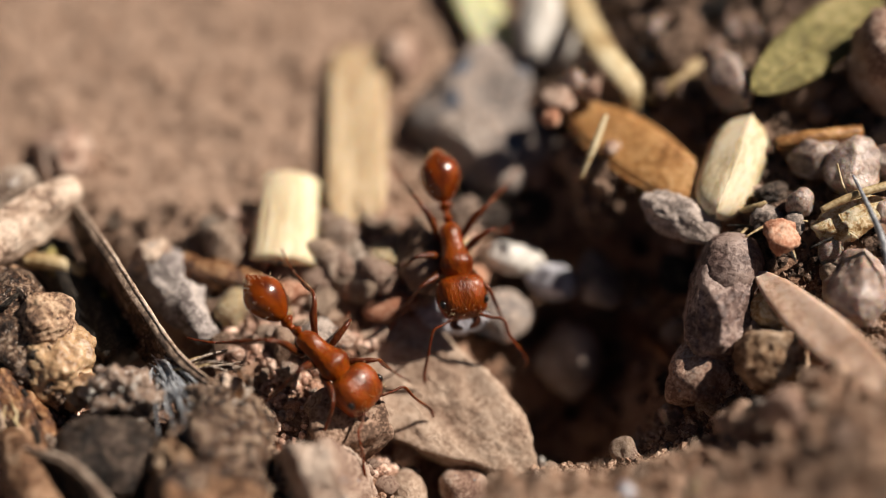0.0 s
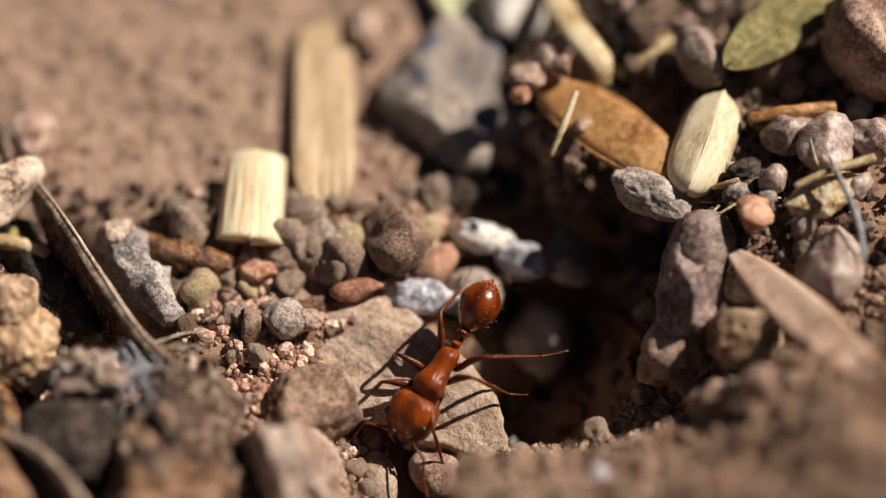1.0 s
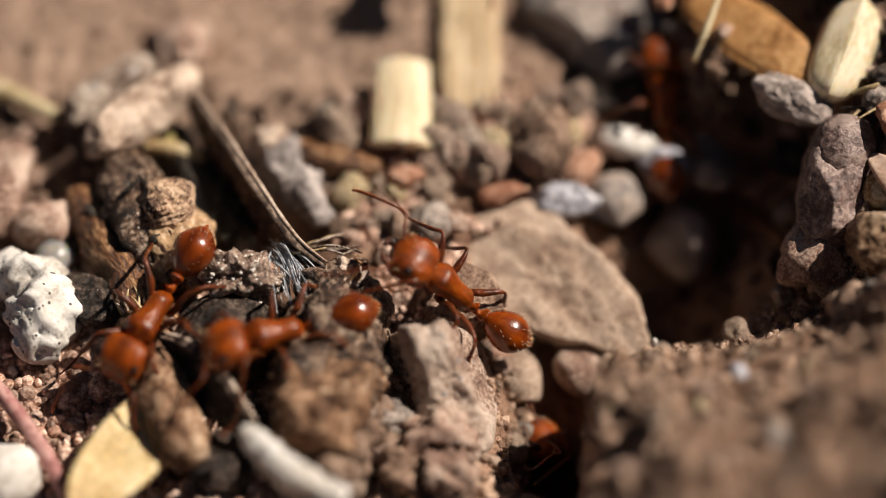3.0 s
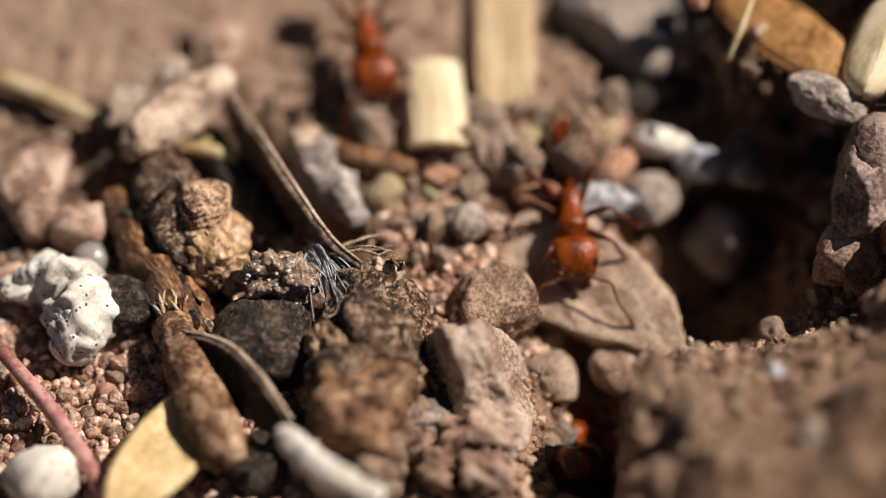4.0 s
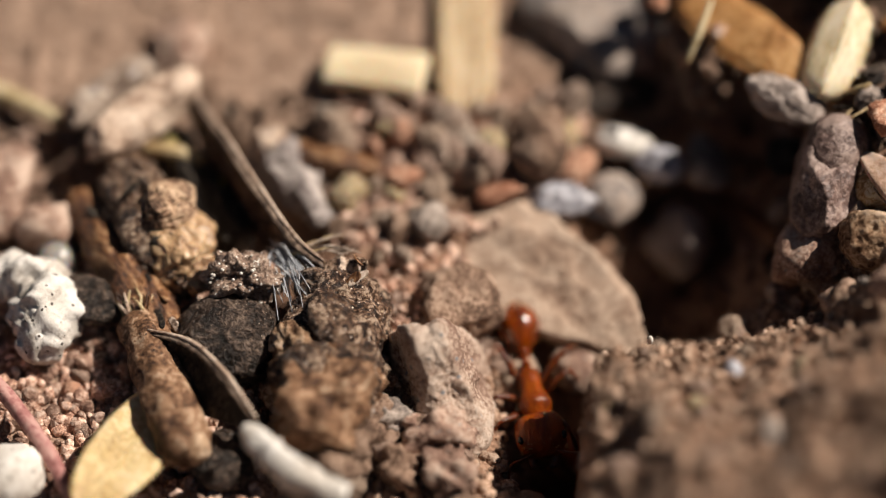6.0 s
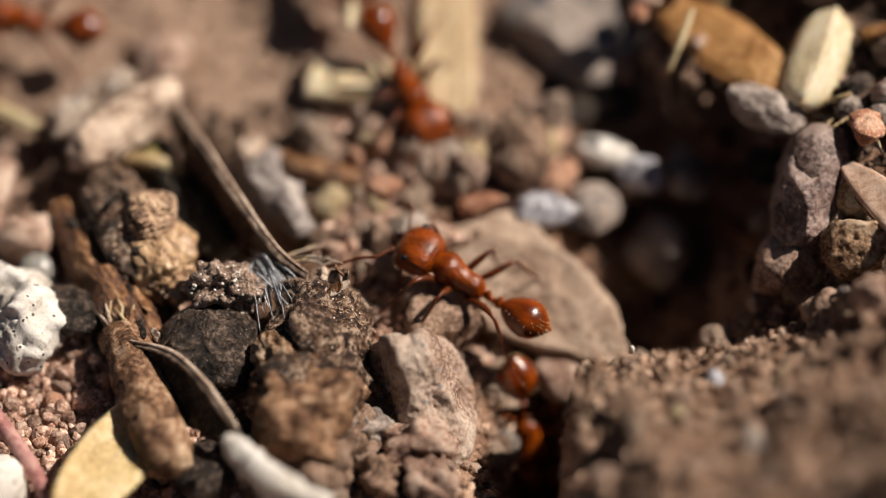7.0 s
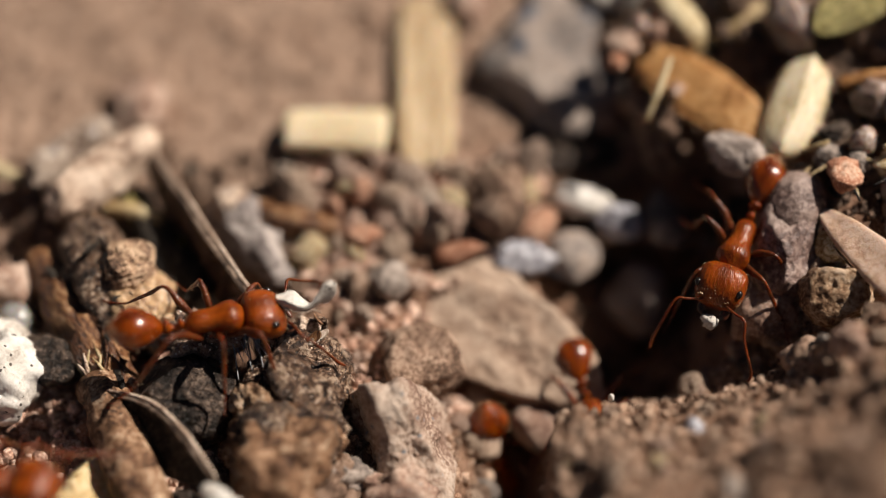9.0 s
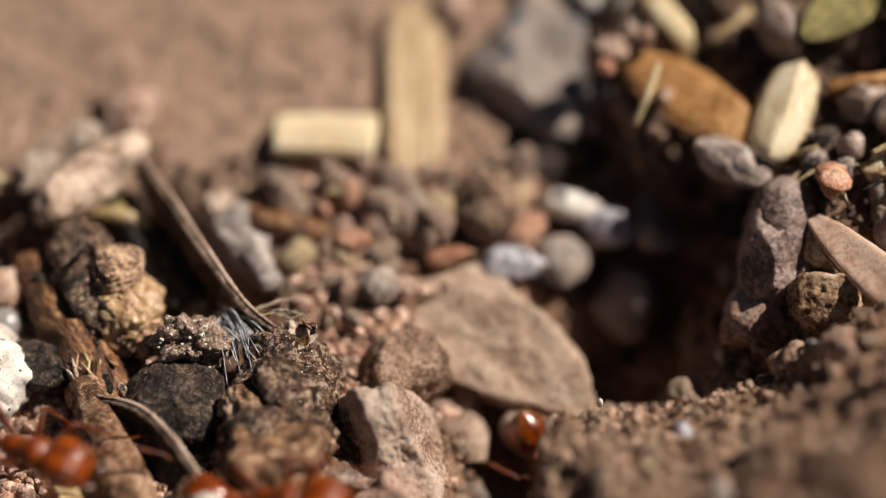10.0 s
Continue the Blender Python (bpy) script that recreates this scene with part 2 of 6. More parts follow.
bead_node = BEAD.node_tree.nodes["Principled BSDF"]
bead_node.inputs["Transmission Weight"].default_value, bead_node.inputs["IOR"].default_value = 0.55, 1.4


def two_tones(m):
    """Mixes a paler tone over the far bare ground, with a ragged border."""
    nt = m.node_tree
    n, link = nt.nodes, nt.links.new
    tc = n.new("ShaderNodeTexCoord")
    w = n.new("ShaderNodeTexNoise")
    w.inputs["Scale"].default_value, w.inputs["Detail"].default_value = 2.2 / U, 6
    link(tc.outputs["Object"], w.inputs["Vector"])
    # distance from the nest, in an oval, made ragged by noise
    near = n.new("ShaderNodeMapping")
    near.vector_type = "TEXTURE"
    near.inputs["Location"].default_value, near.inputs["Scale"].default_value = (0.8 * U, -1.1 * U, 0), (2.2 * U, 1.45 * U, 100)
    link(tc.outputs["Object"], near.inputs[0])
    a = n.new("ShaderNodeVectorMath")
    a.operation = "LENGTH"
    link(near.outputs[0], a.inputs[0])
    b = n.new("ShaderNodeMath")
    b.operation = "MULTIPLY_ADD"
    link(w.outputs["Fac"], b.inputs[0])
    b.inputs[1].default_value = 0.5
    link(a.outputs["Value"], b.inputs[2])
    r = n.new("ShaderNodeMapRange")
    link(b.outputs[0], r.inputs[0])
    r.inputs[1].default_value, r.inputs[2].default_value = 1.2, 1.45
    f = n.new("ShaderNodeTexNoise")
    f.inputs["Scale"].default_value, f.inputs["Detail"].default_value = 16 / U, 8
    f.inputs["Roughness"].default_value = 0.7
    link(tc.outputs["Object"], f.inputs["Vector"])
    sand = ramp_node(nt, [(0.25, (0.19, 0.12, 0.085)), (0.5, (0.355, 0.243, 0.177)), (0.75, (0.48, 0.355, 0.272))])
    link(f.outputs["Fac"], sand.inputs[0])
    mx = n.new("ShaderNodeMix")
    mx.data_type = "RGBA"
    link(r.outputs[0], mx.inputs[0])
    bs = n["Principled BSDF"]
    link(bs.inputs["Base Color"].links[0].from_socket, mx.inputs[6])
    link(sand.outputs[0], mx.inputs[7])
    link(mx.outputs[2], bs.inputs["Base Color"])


two_tones(SOIL)


# ---- mesh helpers ----
def mesh_of(name, bm, mat):
    me = bpy.data.meshes.new(name)
    bmesh.ops.recalc_face_normals(bm, faces=bm.faces)
    bm.to_mesh(me)
    bm.free()
    me.transform(Matrix.Scale(U, 4))
    me.polygons.foreach_set("use_smooth", [True] * len(me.polygons))
    me.materials.append(mat)
    return me


def part(name, bm, mat, parent, label="", at=None):
    ob = new(name, mesh_of(name, bm, mat))
    ob.parent = parent
    if at is not None:
        ob.matrix_basis = at
    return tagged(ob, label)


def thing(name, bm, mat, m, label, category, group="", kind=""):
    ob = new(name, mesh_of(name, bm, mat))
    ob.matrix_world = m
    return tagged(ob, label, category, group, kind)


def lay(p, turn=(0, 0, 0)):
    return pose(p[0] * U, p[1] * U, p[2] * U, *turn)


# ground form
def smooth(a, b, x):
    t = np.clip((x - a) / (b - a), 0, 1)
    return t * t * (3 - 2 * t)


def bed(x, y):
    """Height of the ground under the heap: a slope, a bank, the nest's pit and its shaft."""
    z = -0.22 + 0.10 * np.clip(y, -4, 4)
    z = z + 0.38 * np.maximum(smooth(0.85, 1.40, x) * smooth(-0.9, -0.1, y), smooth(0.40, 1.0, x) * smooth(0.35, 0.8, y))
    z = z - 0.66 * np.exp(-((x - 0.66) / 0.40) ** 2 - ((y - 0.02) / 0.40) ** 2)
    # low bump added to keep a streak of sun off the pit floor
    z = z + 0.20 * np.exp(-((x - 0.70) / 0.13) ** 2 - ((y - 0.56) / 0.10) ** 2)
    z = z - 0.62 * np.exp(-((x - 0.46) / 0.42) ** 2 - ((y + 0.52) / 0.28) ** 2)
    z = z - 0.55 * np.exp(-((x - 0.02) / 0.26) ** 2 - ((y + 1.05) / 0.42) ** 2)
    z = z - 0.9 * np.exp(-((x - 0.03) / 0.17) ** 2 - ((y + 1.38) / 0.24) ** 2)
    # gap between the stones on the pit's slope
    z = z - 0.24 * np.exp(-((x + 0.30) / 0.17) ** 2 - ((y + 0.62) / 0.22) ** 2)
    # dark hollow under the dry blade
    u, v = (x + 1.50) * 0.80 + (y + 0.10) * 0.60, -(x + 1.50) * 0.60 + (y + 0.10) * 0.80
    z = z - 0.34 * np.exp(-(u / 0.15) ** 2 - (v / 0.36) ** 2)
    return z


def form(x, y):
    """Height of the ground, without its roughness, with the spoil heap."""
    z = bed(x, y)
    edge = np.interp(x, [-0.25, 0.0, 0.10, 0.17, 0.40, 0.66, 1.16, 1.6, 2.6], [-3.7, -2.42, -1.40, -1.06, -1.02, -1.04, -0.86, -0.67, -0.48])
    d = np.minimum(edge - y, 2.0 * (x - 0.06 + 0.05 * np.clip(-y - 1.6, -1, 3)))
    heap = -0.34 + 0.26 * smooth(0, 0.17, d) + 0.42 * np.clip(d, 0, 1.3)
    k = smooth(-0.08, 0.06, d)
    # the ground climbs towards the near side of the bank
    swell = 0.26 * smooth(0.85, 1.7, x) * (1 - smooth(-0.95, -0.05, y))
    return z * (1 - k) + heap * k + swell


# end of ground form
def rough(x, y):
    v = Vector((x, y, 0.3))
    heap = float(smooth(-0.1, 0.3, -0.9 + 0.3 * x - y)) * float(smooth(-0.1, 0.1, x))
    amp = 0.030 + 0.045 * heap
    z = amp * noise.fractal(v * 3.2, 0.9, 2.1, 5) + (0.012 + 0.022 * heap) * noise.fractal(v * 14, 0.7, 2.2, 4)
    return z


def ground_z(x, y):
    return float(form(x, y)) + rough(x, y)


def ground():
    def axis(lo, hi, step, reach):
        xs = list(np.arange(lo, hi + 1e-6, step))
        a, s = [], step
        p = xs[-1]
        while p < reach:
            s *= 1.35
            p += s
            a.append(p)
        b, s, p = [], step, xs[0]
        while p > -reach:
            s *= 1.35
            p -= s
            b.append(p)
        return b[::-1] + xs + a

    xs, ys = axis(-3.2, 2.6, 0.022, 6000), axis(-2.6, 2.6, 0.022, 6000)
    verts = []
    for y in ys:
        for x in xs:
            far = max(abs(x), abs(y)) > 8
            z = float(form(np.clip(x, -6, 6), np.clip(y, -6, 6)))
            verts.append((x * U, y * U, (z if far else z + rough(x, y)) * U))
    w = len(xs)
    faces = [(j * w + i, j * w + i + 1, (j + 1) * w + i + 1, (j + 1) * w + i) for j in range(len(ys) - 1) for i in range(w - 1)]
    me = bpy.data.meshes.new("ground")
    me.from_pydata(verts, [], faces)
    me.polygons.foreach_set("use_smooth", [True] * len(me.polygons))
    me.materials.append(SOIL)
    return tagged(new("ground", me), "dry crumbly brown earth round an ant nest's pit", "ground", "", "structure")


ground()


def rock_mesh(half, seed, facets=0, lumps=0.12, grit=0.02, level=3, sharp=28.0, planes=(), rings=0.0):
    """A stone: a ball cut by random planes to facets, drawn out to its half axes, with lumps and grit."""
    r = random.Random(seed)
    bm = bmesh.new()
    bmesh.ops.create_icosphere(bm, subdivisions=level, radius=1)
    cuts = [(Vector(n).normalized(), h) for n, h in planes]
    for _ in range(facets):
        n = Vector((r.gauss(0, 1), r.gauss(0, 1), r.gauss(0, 1))).normalized()
        cuts.append((n, r.uniform(0.62, 0.92)))
    o = Vector((r.uniform(-50, 50), r.uniform(-50, 50), r.uniform(-50, 50)))
    mean = (half[0] * half[1] * half[2]) ** (1 / 3)
    for v in bm.verts:
        d = v.co.normalized()
        k = 1.0
        if cuts:
            acc = 1.0
            for n, h in cuts:
                c = d.dot(n)
                if c > 0.05:
                    acc += max(0.0, c / h) ** sharp
            k = acc ** (-1 / sharp) * 1.12
        k *= 1 + lumps * noise.fractal(d * 1.3 + o, 1.0, 2.0, 3)
        p = Vector((d.x * half[0], d.y * half[1], d.z * half[2])) * k
        p += d * mean * grit * 2 * noise.fractal(p * (2.2 / mean) + o, 0.7, 2.1, 6)
        if rings:
            p += d * rings * math.sin(p.z * 260 + 5 * noise.noise(p * 9 + o)) * max(0.0, d.z)
        v.co = p
    return bm


def rock(name, p, half, turn, mat, seed, label, category="stone", facets=9, lumps=0.12, grit=0.03, level=3, group="", sharp=28.0, planes=()):
    if name == "pebble" and facets:
        facets, sharp, level = facets + 7, 60.0, max(level, 4)
    return thing(name, rock_mesh(half, seed, facets, lumps, grit, level, sharp, planes), mat, lay(p, turn), label, category, group)


def tube_mesh(points, radii, sides=14, lumps=0.0, seed=0, flat=1.0, per=6, ridges=0.0):
    """A round bar along a bent line, closed at both ends; flat squeezes it in height."""
    pts = [Vector(p) for p in points]
    line, rad = [], []
    for i in range(len(pts) - 1):
        p0, p1, p2, p3 = pts[max(i - 1, 0)], pts[i], pts[i + 1], pts[min(i + 2, len(pts) - 1)]
        for k in range(per):
            t = k / per
            line.append(0.5 * (2 * p1 + (p2 - p0) * t + (2 * p0 - 5 * p1 + 4 * p2 - p3) * t * t + (3 * p1 - p0 - 3 * p2 + p3) * t ** 3))
            rad.append(radii[i] + (radii[i + 1] - radii[i]) * t)
    line.append(pts[-1])
    rad.append(radii[-1])
    bm = bmesh.new()
    o = Vector((seed * 7.3, seed * 3.1, seed * 1.7))
    rings = []
    for i, (p, r) in enumerate(zip(line, rad)):
        t = (line[min(i + 1, len(line) - 1)] - line[max(i - 1, 0)]).normalized()
        side = t.cross(Vector((0, 0, 1)))
        side = side.normalized() if side.length > 1e-4 else Vector((1, 0, 0))
        up = side.cross(t)
        ring = []
        for k in range(sides):
            a = 2 * math.pi * k / sides
            d = side * math.cos(a) + up * (math.sin(a) * flat)
            q = 1.0
            if lumps:
                q += lumps * noise.fractal((p + d * r) * (1.2 / max(max(rad), 1e-3)) + o, 0.8, 2.1, 4)
            if ridges:
                q += ridges * noise.noise(Vector((math.cos(a) * 3, math.sin(a) * 3, i * 0.15)) + o)
            ring.append(bm.verts.new(p + d * r * q))
        rings.append(ring)
    for a, b in zip(rings, rings[1:]):
        for k in range(sides):
            bm.faces.new((a[k], a[(k + 1) % sides], b[(k + 1) % sides], b[k]))
    bm.faces.new(rings[0][::-1])
    bm.faces.new(rings[-1])
    return bm


def stick(name, points, radii, mat, seed, label, category="twig", lumps=0.25, sides=18, flat=1.0, ridges=0.12, per=8):
    o = Vector(points[len(points) // 2])
    bm = tube_mesh([Vector(p) - o for p in points], radii, sides, lumps, seed, flat, per, ridges)
    return thing(name, bm, mat, lay(o), label, category)


def leaf_mesh(length, width, thick=0.02, blunt=0.35, cup=0.0, arch=0.0, seed=0, nx=12, ny=28, keel=0.0, wave=0.01, square=False, fold=0.0):
    """A leaf or husk along y: outline by blunt ends, cupped across, arched along, with a rounded rim."""
    bm = bmesh.new()
    o = Vector((seed * 3.7, seed * 1.9, 0))
    grid = {}
    for s in (1, -1):
        for j in range(ny + 1):
            v = math.sin(math.pi * (j / ny - 0.5)) if not square else -1 + 2 * j / ny
            out = (1 - abs(v) ** (1 / blunt)) ** 0.5 if not square else min(1.0, (1 - abs(v)) * 40) ** 0.5 * (1 - 0.06 * v)
            out = max(out, 0.02)
            for i in range(nx + 1):
                u = -1 + 2 * i / nx
                rim = max(0.0, 1 - abs(u) ** 6) ** 0.5 * max(0.0, 1 - abs(v) ** 14) ** 0.5
                x, y = u * out * width / 2, v * length / 2
                z = cup * u * u * width - fold * abs(u) * width + arch * (v * v) * length + keel * max(0, 1 - abs(u) * 3)
                z += wave * noise.fractal(Vector((x, y, 0)) * 4 + o, 0.8, 2.0, 3)
                z += s * thick / 2 * rim
                key = (i, j, s if rim > 0.02 else 0)
                if key not in grid:
                    grid[key] = bm.verts.new((x, y, z))
                grid[i, j, s, 0] = grid[key]
    for s in (1, -1):
        for j in range(ny):
            for i in range(nx):
                f = [grid[i, j, s, 0], grid[i + 1, j, s, 0], grid[i + 1, j + 1, s, 0], grid[i, j + 1, s, 0]]
                if len(set(f)) == 4:
                    bm.faces.new(f if s > 0 else f[::-1])
    return bm


def ribbon_mesh(points, widths, down, thick, seed=0, per=8, across=6):
    """A leaf side that hangs from a bent line: its width runs along down, slightly curved and wrinkled, closed all round."""
    line, wide = [], []
    for i in range(len(points) - 1):
        for k in range(per):
            t = k / per
            line.append(Vector(points[i]).lerp(Vector(points[i + 1]), t))
            wide.append(widths[i] + (widths[i + 1] - widths[i]) * t)
    line.append(Vector(points[-1]))
    wide.append(widths[-1])
    bm = bmesh.new()
    o = Vector((seed * 3.1, seed, 0))
    rows = []
    for i, (p, w) in enumerate(zip(line, wide)):
        t = (line[min(i + 1, len(line) - 1)] - line[max(i - 1, 0)]).normalized()
        n = t.cross(down).normalized()
        row = []
        for s in (1, -1):
            for k in range(across + 1) if s > 0 else range(across, -1, -1):
                f = k / across
                q = p + down * (w * f) + n * (0.10 * w * math.sin(math.pi * f) + s * thick / 2)
                row.append(bm.verts.new(q + n * 0.015 * noise.fractal(q * 6 + o, 0.8, 2.0, 3)))
        rows.append(row)
    m = len(rows[0])
    for a, b in zip(rows, rows[1:]):
        for k in range(m):
            bm.faces.new((a[k], a[(k + 1) % m], b[(k + 1) % m], b[k]))
    bm.faces.new(rows[0][::-1])
    bm.faces.new(rows[-1])
    return bm


def leaf(name, p, length, width, turn, mat, label, category="leaf", **kw):
    return thing(name, leaf_mesh(length, width, **kw), mat, lay(p, turn), label, category)


def piece(name, bm, mat, owner, p, turn=(0, 0, 0), label=""):
    """A part of a thing, laid in world centimetres."""
    ob = part(name, bm, mat, owner, label)
    ob.matrix_basis = owner.matrix_world.inverted() @ lay(p, turn)
    return ob


# ---- stones and litter round the pit ----
# the far side
dry_leaf = leaf("dry_leaf", (-0.417, 0.782, -0.092), 1.05, 0.285, (4, 3, 1), DULLSTRAW, "long pale straw-coloured dry leaf lying on bare earth", blunt=0.12, thick=0.03, cup=0.02, arch=-0.01)
leaf("green_leaf", (0.165, 1.480, 0.030), 0.80, 0.22, (10, 0, 21), PALEGREEN, "pale green narrow leaf beside a grey stone", blunt=0.6, thick=0.03)
rock("boulder", (0.168, 0.851, -0.077), (0.30, 0.37, 0.20), (8, 6, 8), LIGHTGREY, 11, "weathered grey-brown stone with dark blotches", "stone", 3, 0.12, 0.03, 5, planes=(((0, -0.25, 1), 0.5), ((-0.5, -0.2, 0.85), 0.6), ((-0.7, 0.7, 0.3), 0.75)))
rock("pale_stone", (0.462, 1.276, 0.100), (0.145, 0.24, 0.15), (0, 0, -8), WHITE, 12, "whitish stone beside an ochre strip", "stone", 6)
stick("curled_strip", [(0.590, 1.479, 0.20), (0.655, 1.135, 0.25), (0.748, 0.862, 0.30), (0.826, 0.705, 0.30), (0.850, 0.655, 0.19)], (0.055, 0.065, 0.065, 0.060, 0.03), STEM, 13, "curled ochre strip of dry leaf", "leaf", 0.1, 16, 0.35)
pod = leaf("seed_pod", (0.862, 0.400, 0.190), 0.86, 0.29, (0, -16, 46), POD, "glossy brown flat seed pod propped on crumbs", "seed pod", blunt=0.48, thick=0.06, cup=-0.03, arch=-0.03)
stick("straw_splinter", [(0.591, 0.239, 0.190), (0.647, 0.335, 0.280), (0.709, 0.492, 0.330)], (0.012, 0.018, 0.010), STEM, 14, "thin straw splinter leaning on the pod", "straw", 0.1, 10)
cream_flake = leaf("cream_flake", (1.260, 0.240, 0.310), 0.52, 0.26, (14, 8, -20), FLAKE, "cream flake of husk folded along a low ridge", "husk", blunt=0.30, thick=0.04, fold=0.24, arch=-0.04)
green = leaf("green_leaf", (1.660, 0.830, 0.450), 0.84, 0.28, (4, 18, -46), GREENLEAF, "dull green pointed leaf on dark litter", blunt=0.5, thick=0.025, cup=0.06)
rock("pebble", (1.273, 0.695, 0.335), (0.095, 0.165, 0.10), (0, 0, 22), QUARTZ, 15, "pale pinkish rounded oblong pebble", "pebble", 4, 0.10, 0.02)
rock("rough_rock", (2.000, 0.693, 0.409), (0.17, 0.30, 0.24), (0, 0, 10), PINK, 16, "rough pinkish-grey rock at the bank", "stone", 10, 0.2, 0.08, 4)
stick("stalk", [(1.451, 0.343, 0.307), (1.599, 0.361, 0.325), (1.827, 0.399, 0.320)], (0.028, 0.034, 0.03), POD, 17, "dark brown stalk lying behind the flake", "twig", 0.2)
stick("branchlet", [(0.911, 0.730, 0.189), (1.038, 0.767, 0.243), (1.146, 0.886, 0.267)], (0.03, 0.035, 0.03), STEM, 18, "ochre bent branchlet in the litter", "twig", 0.2)
rock("crumb", (0.538, 0.849, 0.008), (0.09, 0.11, 0.09), (0, 0, 0), BROWN, 19, "brown earthy crumb under the pod", "clod", 6, 0.3, 0.1)
rock("crumb", (0.735, 0.405, 0.215), (0.035, 0.04, 0.03), (0, 0, 0), PINK, 20, "small pale crumb on the pod", "clod", 6, 0.3, 0.1, 2)
rock("earthy_clod", (0.700, 0.395, -0.060), (0.13, 0.16, 0.19), (0, 0, 20), BROWN, 220, "reddish-brown earthy clod against the pod", "clod", 8, 0.45, 0.14, 5)
for k in range(16):
    r = random.Random(660 + k)
    a, b = r.uniform(0, 6.28), r.uniform(0.35, 1.3)
    h = r.uniform(0.016, 0.040)
    rock("crumb", (0.700 + 0.12 * math.cos(a) * math.cos(b), 0.395 + 0.15 * math.sin(a) * math.cos(b), -0.060 + 0.19 * math.sin(b)), (h, h * r.uniform(0.8, 1.3), h), (r.uniform(0, 90), 0, r.uniform(0, 180)), (PINK, RED, BROWN, SANDROCK)[k % 4], 640 + k, "reddish-brown earthy crumb against the pod", "clod", 6, 0.3, 0.12, 3, "crumbs under the pod")
rock("crumb", (0.582, 0.569, -0.032), (0.085, 0.10, 0.08), (0, 0, 0), BROWN, 21, "brown earthy crumb under the pod", "clod", 6, 0.3, 0.1)
rock("crumb", (0.750, 0.483, -0.111), (0.07, 0.06, 0.06), (0, 0, 0), BROWN, 22, "reddish crumb under the pod", "clod", 6, 0.3, 0.1)
rock("crumb", (0.651, 0.910, 0.170), (0.06, 0.08, 0.06), (0, 0, 0), PINK, 23, "pale crumb behind the pod", "clod", 6, 0.3, 0.1)

for k in range(16):
    r = random.Random(60 + k)
    c = (Vector((0.599, 0.679, -0.038)), Vector((0.712, 0.483, -0.130)))[k % 2]
    p = (c.x + r.uniform(-0.11, 0.11), c.y + r.uniform(-0.10, 0.10))
    h = r.uniform(0.02, 0.05)
    rock("crumb", (p[0], p[1], ground_z(*p) + h * 0.5), (h, h * r.uniform(0.7, 1.2), h * 0.9), (r.uniform(0, 90), 0, r.uniform(0, 180)), r.choice((BROWN, PINK, RED)), 600 + k, "reddish-brown earthy crumb under the pod", "clod", 6, 0.3, 0.12, 3, "crumbs under the pod")

rock("pebble", (0.5, 0.64, 0.26), (0.075, 0.06, 0.07), (0, 0, 0), PINK, 181, "pinkish crumb heaped at the pod's end", "pebble", 7, 0.15, 0.05, 4)
rock("pebble", (0.575, 0.76, 0.26), (0.06, 0.06, 0.06), (0, 0, 40), QUARTZ, 182, "pinkish crumb heaped at the pod's end", "pebble", 7, 0.15, 0.05, 4)
rock("pebble", (0.655, 0.685, 0.29), (0.05, 0.045, 0.05), (0, 0, 80), PINK, 183, "pinkish crumb heaped at the pod's end", "pebble", 7, 0.15, 0.05, 4)
rock("pebble", (0.47, 0.56, 0.24), (0.05, 0.05, 0.045), (0, 0, 120), RED, 184, "pinkish crumb heaped at the pod's end", "pebble", 7, 0.15, 0.05, 4)
# the bank
rock("pebble", (1.030, 0.068, 0.125), (0.185, 0.10, 0.09), (0, 12, -24), PALEGREY, 31, "oblong pale grey grainy pebble", "pebble", 0, 0.14, 0.035, 5)
tall = rock("tall_stone", (1.185, -0.300, 0.020), (0.150, 0.275, 0.17), (16, 0, -10), MAUVE, 32, "tall mauve-brown stone with a worn cap", "stone", 0, 0.08, 0.03, 6, sharp=50, planes=(((1, 0.1, 0.2), 0.82), ((-1, -0.1, 0.2), 0.80), ((-0.75, 0.5, 0.4), 0.80), ((0.1, 0.2, 1), 0.74), ((0.55, -0.3, 0.75), 0.80), ((-0.5, -0.5, 0.7), 0.78), ((0.2, -1, 0.1), 0.9)))
piece("cap", rock_mesh((0.130, 0.160, 0.14), 321, 4, 0.06, 0.02, 5), MAUVE, tall, (1.225, -0.190, 0.080), (14, 0, -14), "worn dark rounded cap")
pink = leaf("pink_leaf", (1.592, -0.677, 0.225), 1.00, 0.205, (-12, -14, 34), PEACH, "narrow pinkish dry leaf across the stones", blunt=0.62, thick=0.03, cup=0.03, arch=0.02)
rock("pebble", (1.638, 0.310, 0.270), (0.13, 0.10, 0.09), (0, 0, 20), QUARTZ, 33, "milky translucent quartz pebble", "pebble", 7, 0.1, 0.03)
rock("pebble", (1.762, 0.194, 0.299), (0.12, 0.15, 0.12), (0, 0, -25), QUARTZ, 34, "pinkish translucent quartz pebble", "pebble", 7, 0.1, 0.03, 4)
rock("pebble", (1.969, 0.230, 0.303), (0.11, 0.12, 0.10), (0, 0, 40), QUARTZ, 35, "pale milky quartz pebble", "pebble", 7, 0.1, 0.03)
rock("pebble", (1.524, 0.028, 0.277), (0.062, 0.065, 0.06), (0, 0, 0), QUARTZ, 36, "small round glassy grey pebble", "pebble", 4, 0.08, 0.04)
rock("pebble", (1.425, 0.110, 0.235), (0.08, 0.055, 0.05), (0, 0, 10), DARK, 37, "small dark brown angular pebble", "pebble", 6, 0.1, 0.05)
